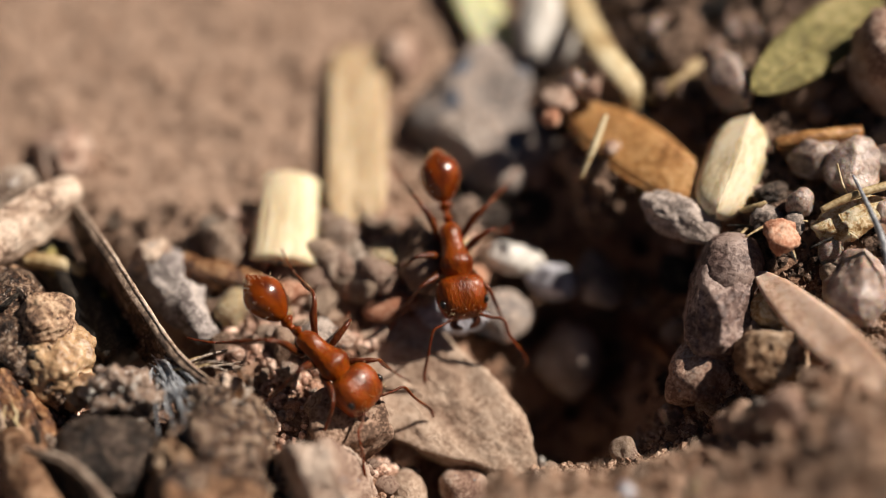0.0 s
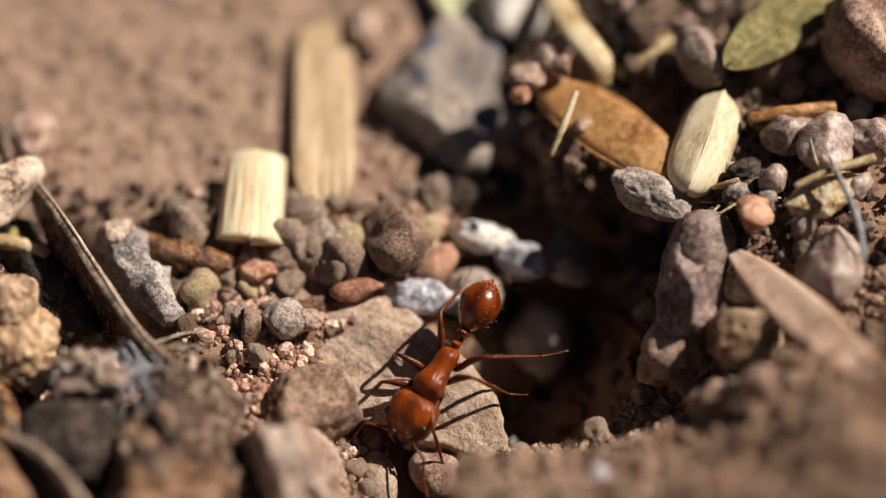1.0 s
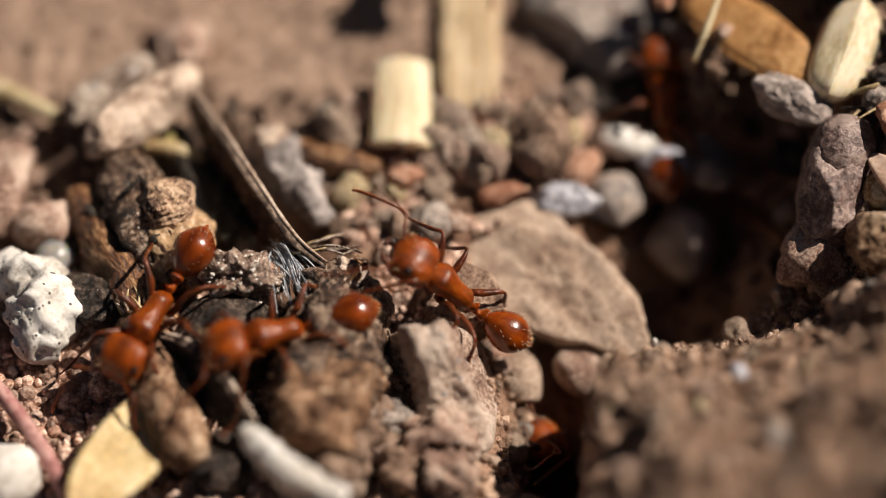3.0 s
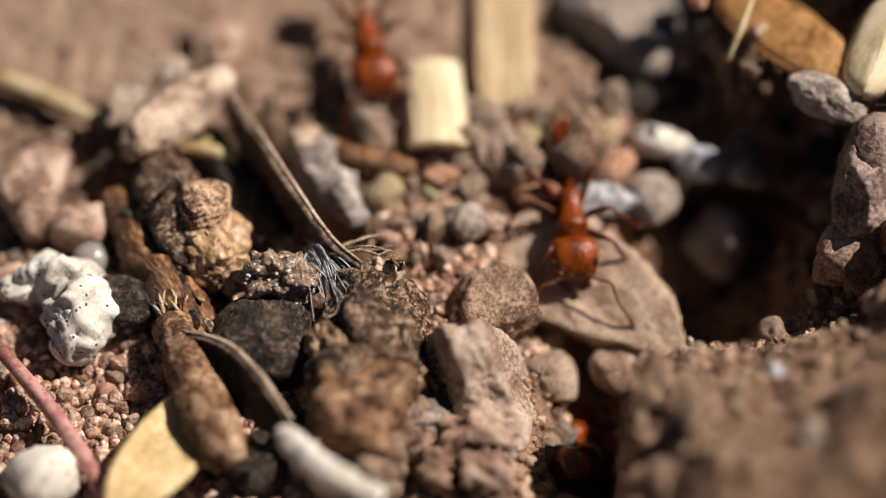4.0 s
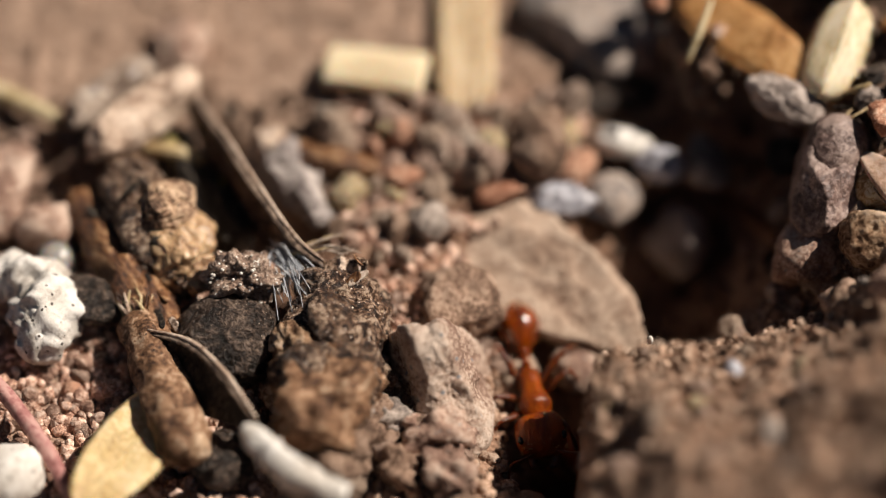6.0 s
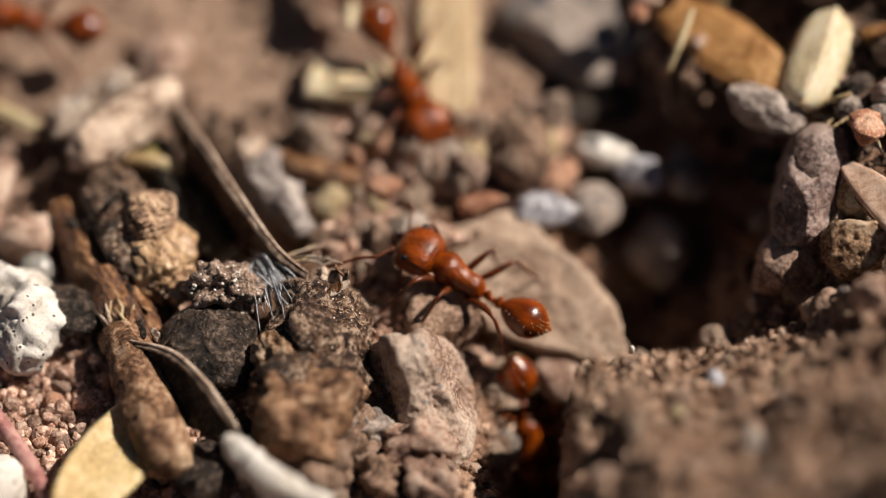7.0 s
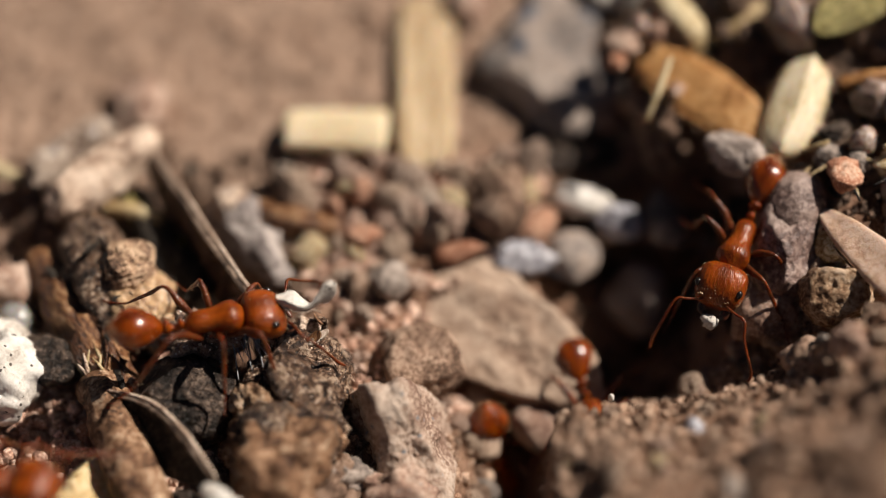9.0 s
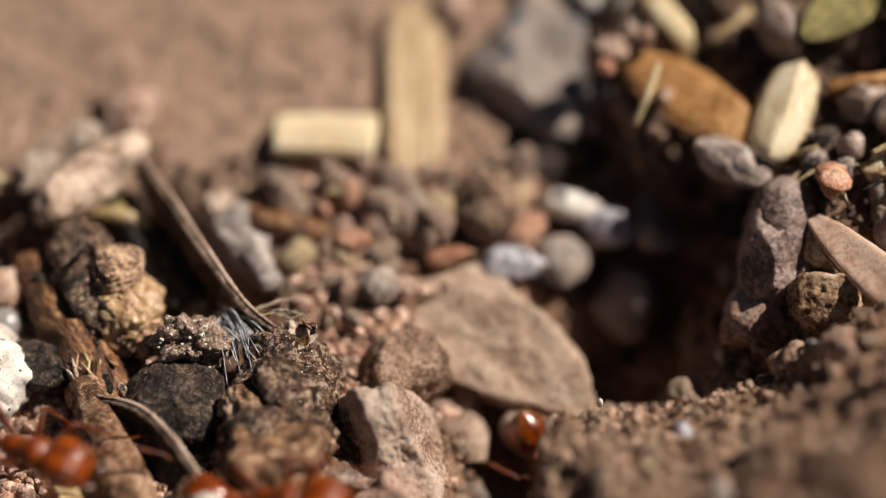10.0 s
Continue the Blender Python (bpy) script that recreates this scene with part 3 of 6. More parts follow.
rock("pebble", (1.386, -0.010, 0.224), (0.07, 0.055, 0.055), (0, 0, 30), GREY, 38, "small grey angular pebble", "pebble", 6, 0.1, 0.05)
rock("pebble", (1.491, -0.076, 0.245), (0.05, 0.08, 0.06), (0, 0, -20), GREY, 39, "small grey angular pebble", "pebble", 6, 0.1, 0.05)
rock("pebble", (1.423, -0.156, 0.272), (0.072, 0.085, 0.06), (0, 0, 15), RED, 40, "small rough orange-red pebble", "pebble", 7, 0.12, 0.06)
rock("chip", (1.725, -0.077, 0.272), (0.165, 0.085, 0.045), (20, -10, 25), OCHRE, 41, "yellowish flat sharp stone chip", "chip", 9, 0.1, 0.06, 4)
rock("rounded_stone", (1.735, -0.365, 0.175), (0.125, 0.185, 0.14), (0, 0, -8), QUARTZ, 42, "pinkish smooth stone behind the leaf", "stone", 5, 0.12, 0.02, 5)
rock("yellow_stone", (1.405, -0.400, 0.075), (0.095, 0.095, 0.08), (0, 0, 0), OCHRE, 43, "yellowish waxy rounded stone", "stone", 6, 0.1, 0.03)
rock("pebble", (1.347, 0.161, 0.196), (0.05, 0.04, 0.04), (0, 0, 0), PINK, 44, "small rough pinkish pebble", "pebble", 6)
rock("pebble", (1.887, -0.009, 0.279), (0.06, 0.08, 0.06), (0, 0, 0), QUARTZ, 45, "small milky quartz pebble", "pebble", 6)
stick("awn", [(1.681, 0.132, 0.412), (1.692, 0.027, 0.402), (1.724, -0.020, 0.357)], (0.004, 0.006, 0.006), STEM, 46, "thin pale dry grass awn", "awn", 0, 6)
stick("awn", [(1.734, 0.047, 0.434), (1.791, -0.116, 0.402), (1.840, -0.260, 0.350), (1.859, -0.417, 0.281)], (0.006, 0.012, 0.016, 0.010), FIBRE, 47, "thin bluish-grey grass awn", "awn", 0, 8)
stick("yellow_stalk", [(1.599, -0.078, 0.350), (1.744, -0.024, 0.387), (1.941, 0.036, 0.404)], (0.014, 0.018, 0.018), STEM, 48, "thin yellow stalk over the pebbles", "twig", 0.1, 10)
stick("splinter", [(1.266, 0.058, 0.183), (1.329, 0.019, 0.254), (1.380, 0.024, 0.285)], (0.008, 0.016, 0.008), STEM, 49, "thin pale straw splinter", "straw", 0.1, 8)
rock("clod", (1.103, -0.553, -0.199), (0.13, 0.17, 0.15), (0, 0, -30), PINK, 50, "crumbly pale clod at the pit's rim", "clod", 7, 0.13, 0.06, 4)
rock("clod", (1.390, -0.615, 0.025), (0.155, 0.135, 0.145), (0, 0, 0), TANBARK, 51, "rounded crumbly earthy clod", "clod", 5, 0.06, 0.04, 5)
rock("clod", (1.376, -1.052, 0.215), (0.085, 0.11, 0.10), (0, 0, 0), PINK, 52, "pale crumbly earth clod", "clod", 6, 0.13, 0.06, 4)
rock("pebble", (0.986, -0.649, -0.343), (0.062, 0.055, 0.05), (0, 0, 0), QUARTZ, 53, "small grey glassy pebble at the rim", "pebble", 5)
rock("clod", (1.202, -0.931, 0.008), (0.09, 0.08, 0.07), (0, 0, 0), BROWN, 54, "small brown earth clod", "clod", 6, 0.13, 0.06, 4)

# in the pit
rock("chalky_pebble", (0.290, 0.142, -0.235), (0.135, 0.062, 0.06), (0, 5, -14), WHITE, 61, "chalk-white oblong pebble in the pit", "pebble", 4, 0.25, 0.03, 4)
rock("pebble", (0.495, 0.060, -0.300), (0.125, 0.085, 0.075), (0, 8, -22), BLUEWHITE, 62, "bluish-grey smooth oblong pebble", "pebble", 3, 0.12, 0.03, 4)
rock("round_pebble", (-0.085, 0.036, -0.110), (0.14, 0.17, 0.12), (0, 0, 10), BROWN, 63, "smooth round brown pebble", "pebble", 4, 0.10, 0.015, 4)
rock("flint", (0.030, -0.150, -0.280), (0.15, 0.085, 0.07), (0, 0, 5), BLUEWHITE, 64, "bluish-white sharp flint splinter", "stone", 8, 0.15, 0.04, 4)
rock("flint", (0.225, -0.100, -0.370), (0.15, 0.11, 0.09), (0, 0, 25), LIGHTGREY, 65, "grey flint beside the white splinter", "stone", 8, 0.15, 0.04, 4)
rock("flat_stone", (-0.085, -0.450, -0.465), (0.63, 0.285, 0.16), (16, 15, -41), BEIGE, 66, "large flat angular beige stone on the pit's slope", "stone", 0, 0.05, 0.03, 6, sharp=110, planes=(((1, 0.30, 0), 0.86), ((0.75, 0.66, 0), 0.82), ((0.05, 1, 0.05), 0.75), ((-0.80, 0.6, 0), 0.86), ((-0.96, -0.28, 0), 0.80), ((-0.30, -1, 0), 0.75), ((0.72, -0.7, 0), 0.63), ((0.08, -0.1, 1), 0.66), ((-0.45, 0.3, 0.8), 0.80), ((0.6, -0.1, 0.75), 0.84)))
rock("brown_stone", (-0.416, -0.733, -0.297), (0.19, 0.17, 0.14), (14, 0, 24), BROWN, 67, "squarish rough brown stone", "stone", 0, 0.08, 0.04, 5, sharp=60, planes=(((1, 0, 0.1), 0.78), ((-1, 0.15, 0), 0.80), ((0.1, 1, 0), 0.8), ((0, -1, 0.2), 0.74), ((0.1, -0.1, 1), 0.66), ((0.7, 0.7, 0.2), 0.9)))
# dark stone whose colour is also lowered to imitate the pit's shade
rock("slate", (0.220, 0.500, -0.287), (0.28, 0.22, 0.12), (0, 0, 20), DARK, 68, "dark grey stone, coloured darker to deepen the pit's shade", "stone", 8, 0.1, 0.02)
# paler stone colour stands in for light bounced into the pit
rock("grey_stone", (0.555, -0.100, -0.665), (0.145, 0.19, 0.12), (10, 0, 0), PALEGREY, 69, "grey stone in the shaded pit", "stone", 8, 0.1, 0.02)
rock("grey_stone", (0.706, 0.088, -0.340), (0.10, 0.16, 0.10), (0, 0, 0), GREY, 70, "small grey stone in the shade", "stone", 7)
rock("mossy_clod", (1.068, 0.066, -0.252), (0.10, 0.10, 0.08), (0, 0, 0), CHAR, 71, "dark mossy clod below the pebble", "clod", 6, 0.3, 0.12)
stick("rootlet", [(0.831, 0.132, -0.686), (0.940, -0.105, -0.550), (1.050, -0.440, -0.296)], (0.02, 0.024, 0.02), WOOD, 72, "brown rootlet arching in the pit", "root", 0.1)
rock("pebble", (-0.212, 1.234, -0.047), (0.09, 0.15, 0.09), (0, 0, 0), PINK, 73, "pinkish pebble beside the dry leaf", "pebble", 6)
stick("short_twig", [(-0.492, 0.165, -0.154), (-0.387, 0.037, -0.157), (-0.297, -0.102, -0.186)], (0.07, 0.085, 0.055), BARK, 74, "short brown twig with worn bark", "twig")
rock("chip", (-0.234, -0.169, -0.201), (0.12, 0.06, 0.05), (0, 0, 15), RED, 75, "small orange-brown stone chip", "chip", 8)
rock("pebble", (-0.564, -0.339, -0.205), (0.10, 0.09, 0.08), (0, 0, 0), GREY, 76, "small rough grey-brown pebble", "pebble", 6)
rock("pebble", (-0.699, -0.369, -0.207), (0.06, 0.09, 0.06), (0, 0, 0), BROWN, 77, "small rough brown pebble", "pebble", 6)
rock("pebble", (-0.697, -0.106, -0.181), (0.09, 0.06, 0.06), (0, 0, 0), RED, 78, "small rough reddish pebble", "pebble", 6)
rock("pebble", (-0.453, -0.344, -0.199), (0.06, 0.05, 0.05), (0, 0, 0), PINK, 79, "small rough pinkish pebble", "pebble", 6)

# the near rim
rock("ridged_rock", (-0.501, -1.121, -0.322), (0.24, 0.33, 0.32), (0, 0, 14), SANDROCK, 81, "ridged sandy-tan rock with a grey patch at the pit's edge", "stone", 0, 0.05, 0.05, 6, sharp=70, planes=(((0.85, -0.15, 0.5), 0.56), ((-0.95, -0.2, 0.25), 0.58), ((0.0, 0.85, 0.45), 0.66), ((0.05, -0.7, 0.62), 0.60), ((0.6, 0.6, 0.5), 0.70), ((-0.5, -0.7, 0.5), 0.66), ((0.2, 0.1, -1), 0.8)))
stump = stick("stump_twig", [(-0.925, -0.640, -0.180), (-0.935, -0.760, -0.200), (-0.955, -0.987, -0.205), (-0.985, -1.250, -0.190), (-1.000, -1.480, -0.170)], (0.11, 0.20, 0.225, 0.215, 0.17), FLAKY, 82, "thick broken twig with dark flaking bark and a tan crust", "twig", 0.35, 40, 1.0, 0.16, 14)
bark_line = [Vector((-0.966, -1.130, -0.190)), Vector((-0.980, -1.230, -0.170)), Vector((-0.990, -1.390, -0.155)), Vector((-1.005, -1.560, -0.170))]
piece("crust", tube_mesh([q - bark_line[1] for q in bark_line], (0.15, 0.205, 0.215, 0.15), 48, 0.34, 12, 1.0, 16, 0.26), SPECKBARK, stump, bark_line[1], (0, 0, 0), "brown earthy crust round the twig")
rock("dark_ball", (-1.413, -0.994, -0.199), (0.235, 0.22, 0.19), (0, 0, -12), DARK, 84, "rounded blackish nodule with wrinkled skin", "nodule", 0, 0.10, 0.022, 6)
knotty = stick("knotty_twig", [(-1.930, -0.130, -0.100), (-1.880, -0.300, -0.080), (-1.780, -0.480, -0.110), (-1.570, -0.710, -0.170)], (0.11, 0.155, 0.165, 0.085), FLAKY, 85, "knotty golden-brown twig with dark cracked bark", "twig", 0.3, 32, 1.0, 0.10, 12)
crumbly = rock("crumb_stone", (-1.352, -0.768, -0.050), (0.165, 0.105, 0.12), (0, 0, 12), SPECKLED, 87, "crumbly grey-brown lump with pale grains", "clod", 12, 0.45, 0.14, 5)
bark = rock("bark_piece", (-1.866, 0.108, 0.031), (0.105, 0.30, 0.11), (0, 0, -44), PALEBARK, 88, "pale grey chunk of bleached bark", "bark", 0, 0.06, 0.035, 5, sharp=40, planes=(((1, 0.1, 0.1), 0.72), ((-1, 0.1, 0.2), 0.75), ((0.1, 0, 1), 0.62), ((0.7, -0.1, 0.7), 0.74), ((0.1, 1, 0), 0.92), ((-0.1, -1, 0.3), 0.86)))
bark2 = rock("bark_piece", (-2.045, 0.270, -0.013), (0.09, 0.24, 0.10), (0, 0, -46), BARK, 89, "darker grey chunk of bark on the earth", "bark", 0, 0.06, 0.035, 5, sharp=40, planes=(((1, 0.1, 0.1), 0.72), ((-1, 0.1, 0.2), 0.75), ((0.1, 0, 1), 0.62), ((0.7, -0.1, 0.7), 0.74), ((0.1, 1, 0), 0.92), ((-0.1, -1, 0.3), 0.86)))
rock("tan_stone", (-1.772, 0.640, -0.101), (0.13, 0.17, 0.10), (0, 0, 20), PINK, 90, "weathered tan-orange stone on the earth", "stone", 8, 0.25, 0.08, 4)
blade_line = [(-1.690, 0.290, 0.00), (-1.505, -0.020, 0.05), (-1.330, -0.314, 0.05), (-1.142, -0.590, 0.00), (-0.985, -0.720, -0.04)]
blade = stick("dry_grass_leaf", blade_line, (0.014, 0.026, 0.026, 0.022, 0.008), BLADE, 91, "long dry brown blade leaning over a dark hollow", "leaf", 0.15, 16, 0.5, 0.1, 10)
# inner side takes dark bark colour: its shade is put into the colour
piece("inner_fold", ribbon_mesh([Vector(p) - Vector(blade_line[2]) for p in blade_line], (0.10, 0.24, 0.28, 0.18, 0.03), Vector((-0.22, -0.12, -0.96)).normalized(), 0.014, 5), FLAKY, blade, blade_line[2], (0, 0, 0), "inner side of the folded blade, its shade painted dark")
# bleached rim: sunlight along the blade's edge, painted as a paler tube
piece("pale_rim", tube_mesh([Vector(p) - Vector(blade_line[2]) + Vector((0.012, 0.008, 0.014)) for p in blade_line], (0.003, 0.008, 0.009, 0.008, 0.003), 8, 0.3, 6, per=8), PALEBARK, blade, blade_line[2], (0, 0, 0), "rim paled to look sunlit")
charred = stick("charred_twig", [(-1.769, 0.150, -0.220), (-1.620, -0.130, -0.200), (-1.400, -0.434, -0.220)], (0.09, 0.11, 0.10), CHAR, 92, "blackened twig with yellow lichen", "twig", 0.25, 20)
stick("yellow_twig", [(-1.860, 0.014, -0.099), (-1.733, -0.004, -0.100), (-1.594, -0.054, -0.125)], (0.03, 0.035, 0.03), STEM, 93, "short smooth yellow twig", "twig", 0.15)
grey_twig = stick("grey_twig", [(-1.318, 0.059, -0.144), (-1.177, -0.158, -0.156), (-1.030, -0.362, -0.196)], (0.100, 0.100, 0.050), BLUEBARK, 94, "bluish-grey weathered broken twig", "twig", 0.55, 24, 0.9, 0.2, 10)
stick("bark_strip", [(-1.193, 0.044, -0.166), (-0.986, -0.038, -0.154), (-0.798, -0.076, -0.178)], (0.05, 0.07, 0.05), WOOD, 95, "reddish-brown strip of bark", "bark", 0.2, 18)
rotten = stick("rotten_twig", [(-2.135, -0.246, -0.165), (-1.976, -0.504, -0.150), (-1.801, -0.783, -0.178), (-1.634, -0.960, -0.236)], (0.10, 0.115, 0.105, 0.07), WOOD, 96, "dark red-brown rotten twig", "twig", 0.25, 24, 1.0, 0.1, 10)
frayed = stick("frayed_twig", [(-1.815, -0.900, -0.190), (-1.750, -1.030, -0.165), (-1.665, -1.240, -0.160), (-1.575, -1.470, -0.165), (-1.530, -1.580, -0.190)], (0.092, 0.108, 0.116, 0.118, 0.100), SPECKBARK, 97, "brown speckled twig with a frayed end", "twig", 0.14, 32, 1.0, 0.16, 10)
piece("cut_end", rock_mesh((0.085, 0.075, 0.085), 971, 5, 0.12, 0.04, 4), TANBARK, frayed, (-1.535, -1.560, -0.150), (0, 0, 20), "paler broken end")
curl_line = [(-1.745, -1.040, -0.060), (-1.545, -1.130, -0.020), (-1.385, -1.300, -0.010), (-1.245, -1.490, -0.060)]
curled = stick("curled_dry_leaf", curl_line, (0.008, 0.022, 0.026, 0.014), BLADE, 98, "curled dark dry blade with a pale rim", "leaf", 0.2, 16, 0.6, 0.1, 10)
# inner side coloured near-black with the charred-wood material
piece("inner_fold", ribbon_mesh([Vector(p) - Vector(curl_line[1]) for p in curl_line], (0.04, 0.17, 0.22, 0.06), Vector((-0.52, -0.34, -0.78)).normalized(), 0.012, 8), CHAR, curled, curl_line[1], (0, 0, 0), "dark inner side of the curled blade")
piece("pale_rim", tube_mesh([Vector(p) - Vector(curl_line[1]) + Vector((0.008, 0.004, 0.016)) for p in curl_line], (0.004, 0.010, 0.012, 0.006), 8, 0.2, 5, per=8), PALEBARK, curled, curl_line[1], (0, 0, 0), "pale dry rim")
yellow = leaf("yellow_leaf", (-1.768, -1.540, -0.175), 0.74, 0.34, (-4, 6, -30), YELLOWLEAF, "yellow dry oval leaf", blunt=0.5, thick=0.03, cup=0.06)
rock("black_pebble", (-2.035, -0.800, -0.150), (0.15, 0.095, 0.085), (0, 0, -30), DARK, 99, "blackish rough oblong pebble", "pebble", 6, 0.2, 0.06, 4)
chalk_line = [Vector(p) for p in ((-2.520, -0.700, -0.190), (-2.410, -0.665, -0.150), (-2.270, -0.720, -0.140), (-2.195, -0.850, -0.150), (-2.240, -0.985, -0.185), (-2.310, -1.030, -0.230))]
chalk = thing("chalk_lump", tube_mesh([q - chalk_line[2] for q in chalk_line], (0.05, 0.105, 0.115, 0.135, 0.125, 0.05), 36, 0.40, 100, 1.0, 12), WHITE, lay(chalk_line[2]), "curled chalky white lump with black specks", "stone")
piece("lobe", rock_mesh((0.135, 0.15, 0.11), 104, 7, 0.25, 0.07, 5), WHITE, chalk, (-2.225, -0.905, -0.170), (0, 0, -10), "rounded chalky lobe")
piece("lobe", rock_mesh((0.10, 0.08, 0.07), 101, 6, 0.3, 0.07, 4), WHITE, chalk, (-2.490, -0.700, -0.170), (0, 0, 20), "pitted chalky knob")
rock("bead", (-2.223, -0.540, -0.204), (0.09, 0.085, 0.08), (0, 0, 0), BEAD, 102, "glossy translucent milky bead", "bead", 0, 0.02, 0.0, 3)
rock("brown_rock", (-2.523, -0.187, -0.139), (0.17, 0.24, 0.18), (0, 0, 0), PINK, 103, "rough angular reddish-brown rock", "stone", 9, 0.12, 0.04, 4)
rock("brown_rock", (-2.279, -0.376, -0.178), (0.14, 0.12, 0.11), (0, 0, 30), PINK, 104, "small angular reddish-brown rock", "stone", 9, 0.12, 0.04, 4)
stick("yellow_stalk", [(-2.779, 0.436, -0.076), (-2.505, 0.311, -0.089), (-2.275, 0.189, -0.111)], (0.04, 0.045, 0.035), STEM, 105, "thick straw-yellow dry stalk", "twig", 0.1)
stick("herb_stalk", [(-2.546, -1.038, -0.184), (-2.331, -1.286, -0.189), (-2.151, -1.515, -0.211), (-2.010, -1.750, -0.255)], (0.03, 0.035, 0.035, 0.03), PINKSTEM, 106, "pink herb stem lying across the gravel", "stem", 0.1)
rock("white_stone", (-2.310, -1.640, -0.230), (0.16, 0.14, 0.12), (0, 0, 0), WHITE, 107, "bright white smooth stone", "stone", 6)
rock("orange_stone", (-2.331, -1.717, -0.312), (0.10, 0.08, 0.08), (0, 0, 0), RED, 108, "small bright orange pebble among gravel", "stone", 6)
stick("white_root", [(-1.268, -1.570, 0.000), (-1.165, -1.690, 0.020), (-1.027, -1.812, 0.020), (-0.840, -1.870, -0.020)], (0.04, 0.062, 0.066, 0.05), WHITE, 109, "whitish knobbly root fragment on the crumbs", "root", 0.35, 18)
rock("clod", (-0.917, -1.454, -0.265), (0.23, 0.20, 0.16), (0, 0, 0), BROWN, 110, "crumbly brown earth clod", "clod", 8, 0.4, 0.12, 4)
rock("pebble", (-0.739, -1.340, -0.274), (0.10, 0.09, 0.09), (0, 0, 0), GREY, 111, "grey angular broken pebble", "pebble", 9, 0.4, 0.12, 4)
rock("pebble", (-0.506, -1.402, -0.285), (0.14, 0.11, 0.10), (0, 0, 0), PINK, 112, "rough pinkish broken pebble", "pebble", 8, 0.4, 0.12, 4)
rock("pebble", (-0.649, -1.568, -0.297), (0.09, 0.08, 0.08), (0, 0, 0), BROWN, 113, "rough brown broken pebble", "pebble", 8, 0.4, 0.12, 4)
rock("pebble", (-0.443, -1.590, -0.304), (0.13, 0.12, 0.10), (0, 0, 0), PINK, 114, "rough pinkish-brown broken pebble", "pebble", 8, 0.4, 0.12, 4)
rock("dark_stone", (-1.409, -1.532, -0.313), (0.14, 0.14, 0.10), (0, 0, 0), DARK, 115, "dark grey angular stone", "stone", 8)
rock("pebble", (0.535, -1.090, -0.250), (0.085, 0.055, 0.05), (0, 0, 10), OCHRE, 171, "pale yellowish pebble in the spoil heap", "pebble", 6)
rock("pebble", (0.720, -1.330, 0.050), (0.04, 0.06, 0.04), (0, 0, 0), BLUEWHITE, 172, "small bluish-white pebble in the spoil heap", "pebble", 6)
rock("pebble", (0.338, -1.565, 0.045), (0.05, 0.055, 0.05), (0, 0, 0), SANDROCK, 173, "small tan pebble in the spoil heap", "pebble", 6)
rock("pebble", (0.839, -1.740, 0.240), (0.05, 0.06, 0.05), (0, 0, 0), GREY, 174, "small grey pebble in the spoil heap", "pebble", 6)
rock("pebble", (-0.045, 0.150, -0.170), (0.115, 0.11, 0.105), (0, 0, 0), BROWN, 175, "round brown pebble at the pit's edge", "pebble", 4, 0.1, 0.03, 4)
rock("grain", (0.400, -1.030, -0.150), (0.012, 0.012, 0.026), (0, 0, 0), WHITE, 116, "tiny white grain on the heap's rim", "grain", 4, 0.1, 0.02, 2)
stick("nest_pebble", [(-0.185, -0.800, -0.640), (-0.165, -0.900, -0.590), (-0.150, -1.010, -0.640)], (0.06, 0.09, 0.06), BEIGE, 117, "smooth pale pebble at the nest's mouth", "pebble", 0.1)
rock("nest_stone", (0.075, -0.865, -0.620), (0.105, 0.10, 0.11), (0, 0, 20), PINK, 118, "brown stone at the nest's mouth", "stone", 8)

# parts of the twigs
piece("stub", rock_mesh((0.055, 0.05, 0.055), 83, 5, 0.2, 0.06, 4), PALEBARK, stump, (-0.907, -0.712, -0.041), (0, 0, 0), "small pale broken stub")
for k in range(26):
    r = random.Random(300 + k)
    f, a = r.uniform(0.0, 1.0), r.uniform(-0.9, 1.2)
    c = Vector((-0.910, -0.679, -0.158)).lerp(Vector((-1.015, -1.212, -0.281)), f)
    rad = 0.16 + 0.04 * f
    q = c + Vector((math.cos(a) * rad * 0.95, -math.sin(0.5) * 0.06, 0.05 + math.sin(abs(a)) * rad * 0.9))
    piece("bark_flake", leaf_mesh(r.uniform(0.05, 0.13), r.uniform(0.02, 0.045), 0.010, 0.3, 0.1, 0.05, k, 5, 8), r.choice((FLAKY, FLAKY, WOOD, BARK)), stump, q, (r.uniform(-50, 30), r.uniform(-60, 60), r.uniform(0, 180)))
knot = piece("knot", rock_mesh((0.135, 0.145, 0.18), 86, 0, 0.16, 0.04, 6, rings=0.006), KNOB, knotty, (-1.702, -0.420, -0.040), (10, 8, 0), "ringed rounded knot")
piece("bulge", rock_mesh((0.160, 0.19, 0.135), 131, 0, 0.22, 0.04, 6), GOLDWOOD, knotty, (-1.662, -0.535, -0.100), (0, 0, 12), "bare golden wood bulge")
piece("bulge", rock_mesh((0.12, 0.19, 0.11), 133, 0, 0.25, 0.05, 5), KNOB, knotty, (-1.870, -0.270, -0.075), (0, 0, 10), "dark bark-covered bulge")
for q, h, m, sd in (((-1.855, -0.470, -0.070), (0.085, 0.13, 0.08), GOLDWOOD, 161), ((-1.640, -0.670, -0.090), (0.08, 0.05, 0.05), FLAKY, 162), ((-1.560, -0.690, -0.120), (0.085, 0.085, 0.07), GOLDWOOD, 164), ((-1.775, -0.560, -0.050), (0.045, 0.06, 0.05), FLAKY, 165)):
    piece("bark_patch", rock_mesh(h, sd, 0, 0.3, 0.06, 5), m, knotty, q, (0, 0, 20 * (sd % 4)), "cracked bark patch")
